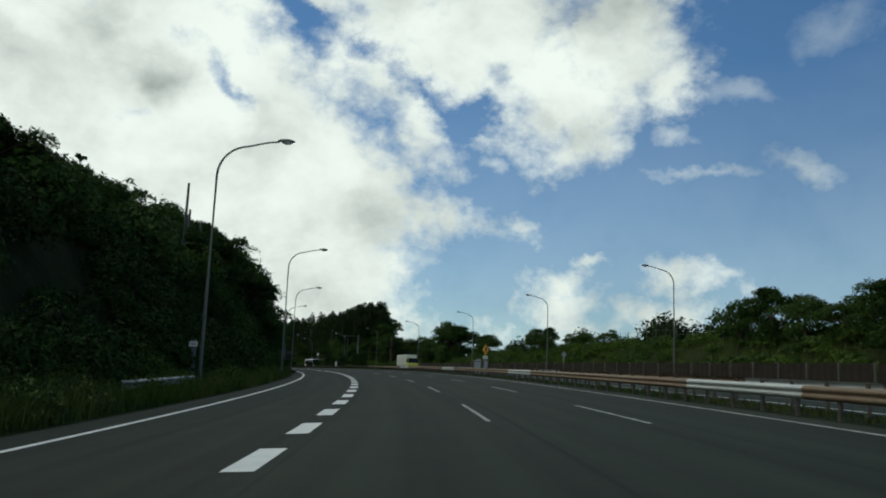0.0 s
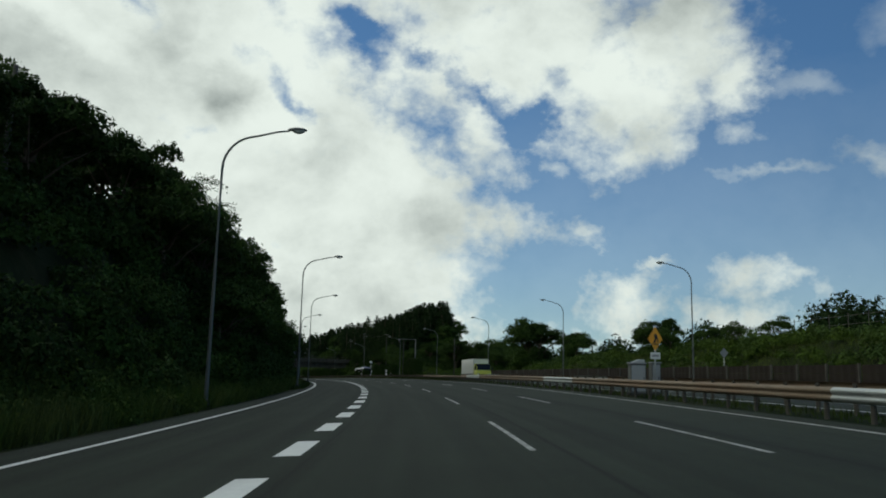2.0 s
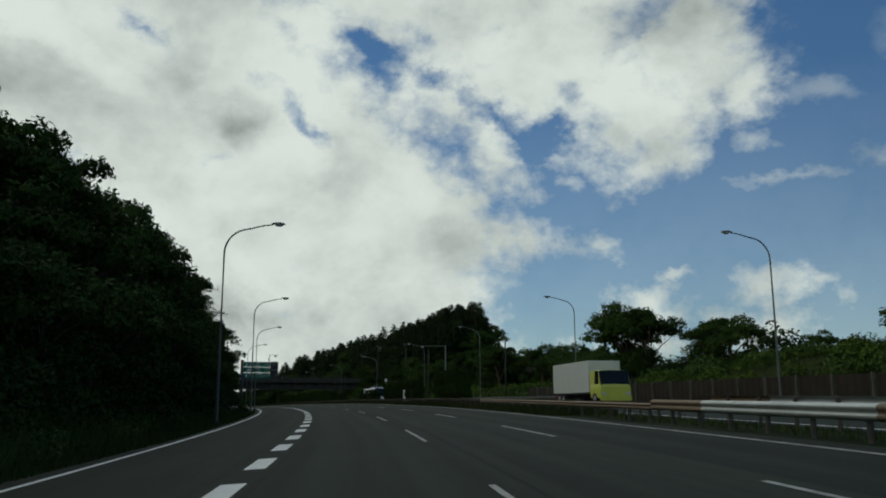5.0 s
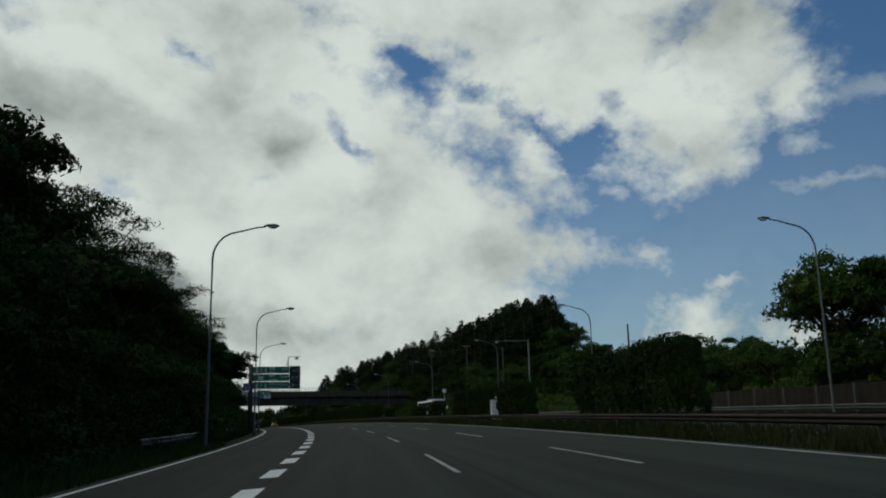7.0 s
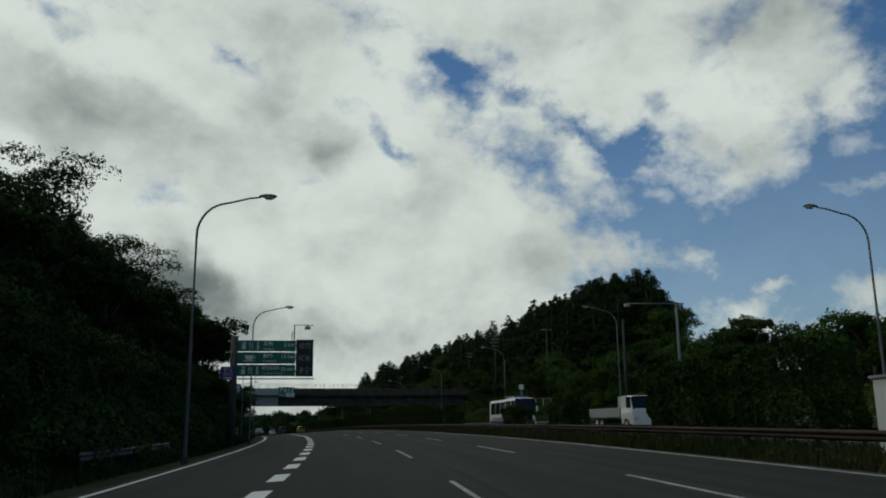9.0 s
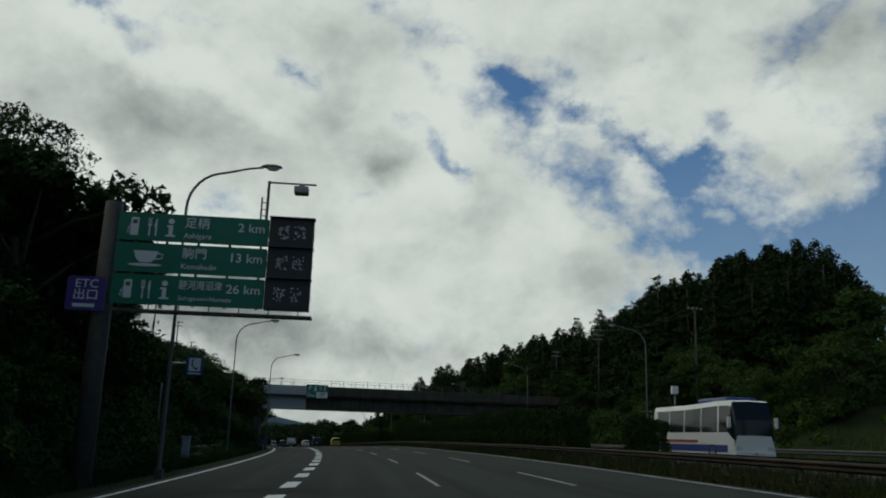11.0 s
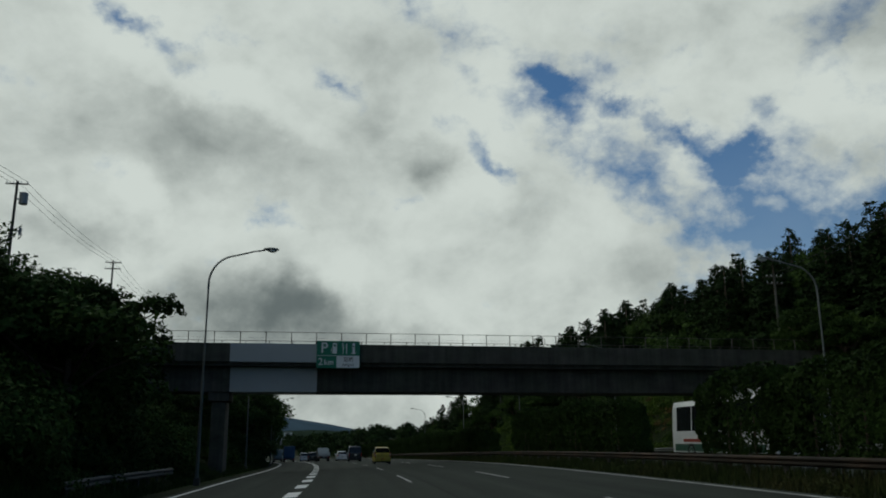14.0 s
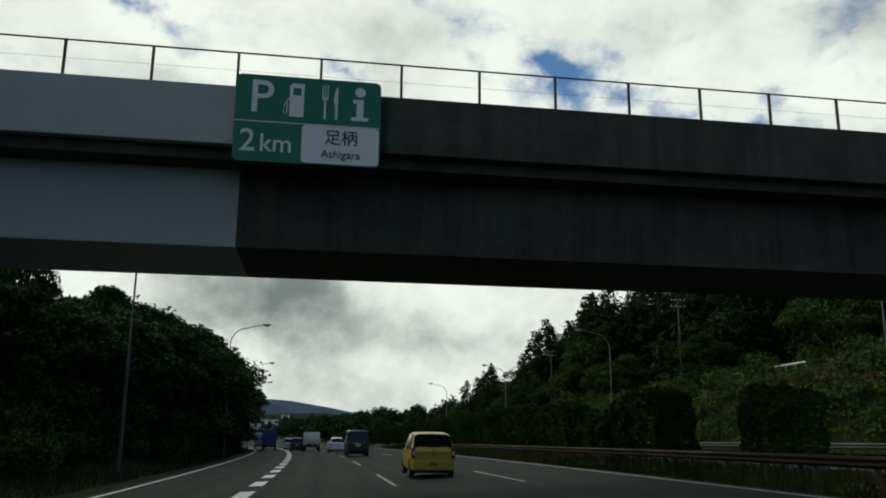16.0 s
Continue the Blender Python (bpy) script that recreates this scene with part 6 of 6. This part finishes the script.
def kei_car():
    c = thing("car", "small yellow hatchback car driving on the asphalt lane", "car", "vehicles on the road")
    w, wr = 0.735, 0.585
    st = [(0.0, section(w * 0.93, w * 0.86, 0.32, 0.60, 0.80, 0.86)),
          (0.05, section(w * 0.97, w * 0.90, 0.26, 0.62, 0.82, 0.93)),
          (0.10, section(w * 0.985, w * 0.89, 0.24, 0.63, 0.84, 1.0)),
          (0.30, section(w, wr + 0.02, 0.22, 0.64, 0.87, 1.41)),
          (0.45, section(w, wr, 0.22, 0.64, 0.88, 1.455)),
          (0.55, section(w, wr, 0.22, 0.64, 0.88, 1.46)),
          (1.12, section(w, wr, 0.22, 0.64, 0.88, 1.475)),
          (1.24, section(w, wr, 0.22, 0.64, 0.88, 1.475)),
          (1.95, section(w, wr, 0.22, 0.64, 0.88, 1.46)),
          (2.10, section(w, wr - 0.01, 0.22, 0.64, 0.88, 1.43)),
          (2.62, section(w, wr + 0.10, 0.22, 0.64, 0.89, 1.02)),
          (2.74, section(w * 0.99, w * 0.8, 0.22, 0.63, 0.87, 0.95)),
          (3.20, section(w * 0.94, w * 0.75, 0.22, 0.58, 0.78, 0.84)),
          (3.38, section(w * 0.82, w * 0.66, 0.28, 0.5, 0.62, 0.68))]
    body, glass = loft(st, lambda i, k: (k == 4 and i in (5, 7, 9)) or (k >= 5 and i in (2, 9)))
    part("body", body, "yellow", c)
    islands("window", glass, "glass", c, "dark window glass")
    slab(c, "bumper", -w * 0.95, w * 0.95, -0.06, 0.10, 0.25, 0.56, "yellow", 0.05)
    slab(c, "underbody", -0.62, 0.62, 0.05, 3.2, 0.16, 0.30, "black", 0.02)
    for sx in (-1, 1):
        x0, x1 = sorted((sx * 0.60, sx * 0.72))
        t = slab(c, "tail_lamp", x0, x1, -0.02, 0.16, 0.62, 0.97, "tail_red", 0.03, "red tail lamp")
        x2, x3 = sorted((sx * 0.615, sx * 0.70))
        slab(t, "clear_lens", x2, x3, -0.028, -0.018, 0.74, 0.86, "lamp_glass", 0.0)
        for yy in (0.60, 2.92):
            wheel(c, sx * 0.655, yy, 0.27, 0.165)
            bm = bmesh.new()
            bmesh.ops.create_cone(bm, segments=24, radius1=0.325, radius2=0.325, depth=0.02, cap_ends=True, matrix=Matrix.LocRotScale((sx * 0.728, yy, 0.29), Euler((0, radians(90), 0)), None))
            bmesh.ops.bisect_plane(bm, geom=bm.verts[:] + bm.edges[:] + bm.faces[:], plane_co=(0, 0, 0.22), plane_no=(0, 0, -1), clear_outer=True)
            part("wheel_arch", bm, "black", c)
        m = slab(c, "mirror", *sorted((sx * 0.76, sx * 0.90)), 2.12, 2.24, 0.92, 1.06, "black", 0.03)
        for yy in (1.16, 1.98):
            slab(c, "door_handle", *sorted((sx * 0.728, sx * 0.75)), yy - 0.16, yy - 0.06, 0.78, 0.82, "black", 0.005)
    slab(c, "hatch_handle", -0.09, 0.09, -0.012, 0.03, 0.755, 0.775, "black", 0.0)
    bm = bmesh.new()
    extrude_profile(bm, disc_pts(0, 0.865, 0.055, 0.04), 0.005, 0.05)
    part("emblem", bm, "chrome", c)
    plate_bars(c, 0, -0.062, 0.46, 0.33, 0.165, "plate_y")
    slab(c, "wiper", -0.2, 0.22, 0.085, 0.10, 0.98, 0.995, "black", 0.0)
    return c


def van(body_mat, label, L=4.7, w=0.85, H=1.98, white_roof=False):
    c = thing("van", label, "van", "vehicles on the road")
    wr = w * 0.86
    st = [(0.0, section(w * 0.95, w * 0.9, 0.42, 0.8, 1.02, 1.12)), (0.05, section(w * 0.98, w * 0.9, 0.34, 0.8, 1.04, 1.2)), (0.16, section(w, wr + 0.02, 0.32, 0.8, 1.06, H - 0.1)),
          (0.3, section(w, wr, 0.32, 0.8, 1.06, H)), (0.45, section(w, wr, 0.32, 0.8, 1.06, H)), (1.75, section(w, wr, 0.32, 0.8, 1.06, H)), (1.87, section(w, wr, 0.32, 0.8, 1.06, H)),
          (L - 1.75, section(w, wr, 0.32, 0.8, 1.06, H)), (L - 1.6, section(w, wr, 0.32, 0.8, 1.06, H)), (L - 1.0, section(w, wr, 0.32, 0.8, 1.06, H - 0.08)),
          (L - 0.3, section(w, w * 0.86, 0.32, 0.78, 1.04, 1.16)), (L - 0.08, section(w * 0.96, w * 0.82, 0.34, 0.72, 0.9, 0.98)), (L, section(w * 0.88, w * 0.78, 0.4, 0.6, 0.72, 0.78))]
    body, glass = loft(st, lambda i, k: (k == 4 and i in (4, 6, 8, 9)) or (k >= 5 and i in (1, 9)))
    part("body", body, body_mat, c)
    islands("window", glass, "glass", c, "dark window glass")
    slab(c, "bumper", -w * 0.97, w * 0.97, -0.08, 0.1, 0.36, 0.62, body_mat, 0.04)
    slab(c, "underbody", -w * 0.8, w * 0.8, 0.1, L - 0.3, 0.2, 0.4, "black", 0.02)
    for sx in (-1, 1):
        slab(c, "tail_lamp", *sorted((sx * w * 0.88, sx * w * 0.98)), -0.02, 0.1, 0.68, 1.15, "tail_red", 0.02, "red tail lamp")
        for yy in (0.95, L - 0.95):
            wheel(c, sx * (w - 0.1), yy, 0.33, 0.2)
        slab(c, "mirror", *sorted((sx * (w + 0.03), sx * (w + 0.2))), L - 1.05, L - 0.92, 1.1, 1.35, "black", 0.03)
    slab(c, "chrome_strip", -0.42, 0.42, -0.03, 0.02, 0.96, 1.0, "chrome", 0.0)
    plate_bars(c, 0, -0.03, 0.86, 0.33, 0.165, "plate_w")
    return c


def hatch(body_mat, label, L=4.3, w=0.87, H=1.48):
    c = thing("car", label, "car", "vehicles on the road")
    wr = w * 0.72
    st = [(0.0, section(w * 0.92, w * 0.84, 0.4, 0.66, 0.86, 0.94)), (0.08, section(w * 0.97, w * 0.84, 0.28, 0.66, 0.9, 1.02)), (0.55, section(w, wr, 0.22, 0.66, 0.92, H - 0.06)),
          (0.75, section(w, wr, 0.22, 0.66, 0.92, H)), (1.6, section(w, wr, 0.22, 0.66, 0.9, H + 0.02)), (1.72, section(w, wr, 0.22, 0.66, 0.9, H + 0.02)), (2.5, section(w, wr, 0.22, 0.66, 0.9, H - 0.04)),
          (3.3, section(w, w * 0.8, 0.22, 0.66, 0.9, 1.0)), (4.05, section(w * 0.94, w * 0.74, 0.22, 0.6, 0.76, 0.82)), (L, section(w * 0.8, w * 0.66, 0.3, 0.5, 0.6, 0.64))]
    body, glass = loft(st, lambda i, k: (k == 4 and i in (2, 3, 5)) or (k >= 5 and i in (1, 6)))
    part("body", body, body_mat, c)
    islands("window", glass, "glass", c, "dark window glass")
    slab(c, "bumper", -w * 0.94, w * 0.94, -0.08, 0.1, 0.3, 0.58, body_mat, 0.05)
    slab(c, "underbody", -w * 0.8, w * 0.8, 0.1, L - 0.3, 0.16, 0.3, "black", 0.02)
    for sx in (-1, 1):
        slab(c, "tail_lamp", *sorted((sx * w * 0.7, sx * w * 0.96)), -0.02, 0.14, 0.74, 0.94, "tail_red", 0.03, "red tail lamp")
        for yy in (0.75, 3.4):
            wheel(c, sx * (w - 0.09), yy, 0.31, 0.19)
        slab(c, "mirror", *sorted((sx * (w + 0.02), sx * (w + 0.17))), 2.75, 2.87, 0.92, 1.06, body_mat, 0.03)
    plate_bars(c, 0, -0.03, 0.74, 0.33, 0.165, "plate_w")
    return c


def lorry(cab_mat, body_mat, label, L=8.0, w=1.12, H=3.2, kind="box", name="truck"):
    """Cab-over truck; its rear at y = 0, its front at y = L."""
    c = thing(name, label, "truck", "vehicles on the road")
    cl = 1.9
    slab(c, "chassis", -0.45, 0.45, 0.1, L - 0.2, 0.55, 0.85, "black", 0.02)
    z0 = 0.95
    if kind == "box":
        slab(c, "cargo_box", -w, w, 0.0, L - cl - 0.15, z0, H, body_mat, 0.03)
        slab(c, "rear_door", -w + 0.08, -0.02, -0.03, 0.0, z0 + 0.08, H - 0.1, body_mat, 0.01)
        slab(c, "rear_door", 0.02, w - 0.08, -0.03, 0.0, z0 + 0.08, H - 0.1, body_mat, 0.01)
    else:
        slab(c, "flatbed", -w, w, 0.0, L - cl - 0.15, z0, z0 + 0.12, body_mat, 0.01)
        for a in ((-w, -w + 0.06, 0, L - cl - 0.15), (w - 0.06, w, 0, L - cl - 0.15), (-w + 0.065, w - 0.065, 0, 0.06)):
            slab(c, "side_board", *a, z0 + 0.125, z0 + 0.6, body_mat, 0.01)
        slab(c, "headboard", -w, w, L - cl - 0.3, L - cl - 0.2, z0 + 0.13, z0 + 1.3, "truck_cream", 0.01)
        if kind == "loaded":
            slab(c, "load", -w * 0.85, w * 0.85, 0.8, L - cl - 0.8, z0 + 0.13, z0 + 1.15, "grey", 0.1)
    hc = min(H - 0.2, 2.5) if kind == "box" else 2.3
    st = [(L - cl, section(w * 0.96, w * 0.92, 0.5, 1.2, 1.5, hc)), (L - 1.0, section(w * 0.96, w * 0.92, 0.5, 1.2, 1.5, hc)), (L - 0.3, section(w * 0.96, w * 0.9, 0.5, 1.2, 1.5, hc - 0.06)),
          (L - 0.02, section(w * 0.94, w * 0.88, 0.45, 1.1, 1.38, 1.48)), (L, section(w * 0.9, w * 0.84, 0.5, 1.0, 1.2, 1.3))]
    body, glass = loft(st, lambda i, k: (k == 4 and i in (1,)) or (k >= 5 and i == 2))
    cab = part("cab", body, cab_mat, c)
    islands("cab_window", glass, "glass", c, "dark window glass")
    slab(c, "bumper", -w * 0.95, w * 0.95, L - 0.06, L + 0.1, 0.35, 0.7, cab_mat, 0.03)
    for sx in (-1, 1):
        slab(c, "head_lamp", *sorted((sx * w * 0.6, sx * w * 0.85)), L + 0.0, L + 0.12, 0.75, 0.95, "lamp_glass", 0.02, "clear head lamp")
        slab(c, "mirror", *sorted((sx * (w + 0.05), sx * (w + 0.22))), L - 0.25, L - 0.12, 1.5, 2.0, "black", 0.02)
        slab(c, "tail_lamp", *sorted((sx * w * 0.6, sx * w * 0.9)), -0.05, 0.02, 0.62, 0.76, "tail_red", 0.01, "red tail lamp")
        for yy in (1.4, 2.4, L - 1.0) if L > 7 else (1.3, L - 0.9):
            wheel(c, sx * (w - 0.16), yy, 0.45 if L > 7 else 0.38, 0.26)
    plate_bars(c, 0, -0.03, 0.78 if kind != "box" else 0.7, 0.36, 0.18, "plate_w")
    return c


def coach(stripe, stripe_b, label, high_front):
    """Touring coach, rear at y = 0, front at y = 11.5."""
    c = thing("coach", label, "bus", "vehicles on the far carriageway")
    w, L, H = 1.24, 11.5, 3.35
    wr = 1.16

    def sec(zr, belt=1.65, ww=w):
        return [(ww * 0.95, 0.35), (ww * 0.99, 0.42), (ww, 0.7), (ww, 1.25), (ww, belt), (wr * ww / w, zr - 0.32), (wr * ww / w * 0.92, zr - 0.03), (0, zr)]

    st = [(0.0, sec(H - 0.12, 1.65, w * 0.97)), (0.15, sec(H)), (0.7, sec(H)), (2.7, sec(H)), (2.8, sec(H)), (5.0, sec(H)), (5.1, sec(H)), (7.4, sec(H + 0.05)), (7.5, sec(H + 0.06)), (9.6, sec(H + 0.12)), (9.75, sec(H + 0.12)),
          (10.9, sec(H + 0.1)), (11.2, sec(H + 0.02, 1.45)), (11.45, sec(2.35, 1.2, w * 0.97)), (11.5, sec(1.5, 0.9, w * 0.94))]
    body, glass = loft(st, lambda i, k: (k == 4 and i in (2, 4, 6, 8, 10, 11)) or (k >= 4 and i in (12, 13)))
    part("body", body, "car_white", c)
    islands("window", glass, "glass", c, "dark window glass")
    for sx in (-1, 1):
        slab(c, "stripe", *sorted((sx * 1.238, sx * 1.252)), 0.4, 10.8, 0.55, 0.95, stripe, 0.0)
        slab(c, "stripe", *sorted((sx * 1.238, sx * 1.252)), 1.6, 7.0, 1.05, 1.22, stripe_b, 0.0)
        for yy in (2.6, 8.9):
            wheel(c, sx * 1.12, yy, 0.5, 0.28)
        slab(c, "mirror", *sorted((sx * 1.3, sx * 1.5)), 11.3, 11.45, 1.9, 2.5, "car_white", 0.04)
        slab(c, "head_lamp", *sorted((sx * 0.75, sx * 1.1)), 11.45, 11.53, 0.7, 0.9, "lamp_glass", 0.02, "clear head lamp")
    slab(c, "roof_unit", -0.9, 0.9, 6.5, 10.2, H + 0.04, H + 0.3, "coach_blue" if high_front else "car_white", 0.1)
    slab(c, "bumper", -1.18, 1.18, 11.4, 11.6, 0.35, 0.62, "car_white", 0.04)
    slab(c, "underbody", -1.1, 1.1, 0.3, 11.2, 0.25, 0.45, "black", 0.02)
    plate_bars(c, 0, 11.605, 0.5, 0.36, 0.18, "plate_w", 1)
    return c


put(kei_car(), stand(395.3, 3.35))
put(van("navy", "dark blue van driving on the asphalt lane"), stand(432, 2.9))
put(hatch("car_white", "white hatchback car on the road ahead"), stand(455, 2.5))
put(lorry("truck_cream", "truck_cream", "pale grey flatbed truck on the road ahead", 6.2, 1.0, 2.6, "flat"), stand(470, 0.34))
put(van("car_black", "black minivan on the road ahead", 4.6, 0.84, 1.75), stand(476.5, -1.35))
put(lorry("truck_blue", "truck_blue", "tall blue box truck in the climbing lane", 8.5, 1.15, 3.4, "box"), stand(505, -4.95))
put(van("car_white", "small white van in the distance", 3.4, 0.74, 1.85), stand(505, -1.85))
put(lorry("truck_cream", "truck_cream", "pale box truck in the climbing lane far ahead", 8.0, 1.1, 3.2, "box"), stand(541, -6.2))


def oncoming(ob, s, r):
    """Far carriageway: turned to face this way."""
    return put(ob, stand(s, r) @ pose(0, 0, 0, 0, 0, 180))


oncoming(lorry("lime", "truck_cream", "white box truck with a lime yellow cab on the far carriageway", 10.5, 1.2, 3.2, "box"), 178, 18.4)
oncoming(lorry("car_white", "grey", "white flatbed truck carrying a covered load", 8.5, 1.15, 2.7, "loaded"), 342, 18.4)
oncoming(lorry("car_white", "grey", "white flatbed truck on the far carriageway", 8.0, 1.15, 2.7, "flat"), 262.3, 18.4)
oncoming(coach("coach_blue", "coach_red", "white coach with blue stripes on the far carriageway", True), 306.5, 21.6)
oncoming(van("car_white", "white van on the far carriageway", 4.3, 0.84, 1.9), 376, 23.2)
oncoming(coach("coach_green", "coach_red", "white coach with a green stripe on the far carriageway", False), 368.5, 20.0)
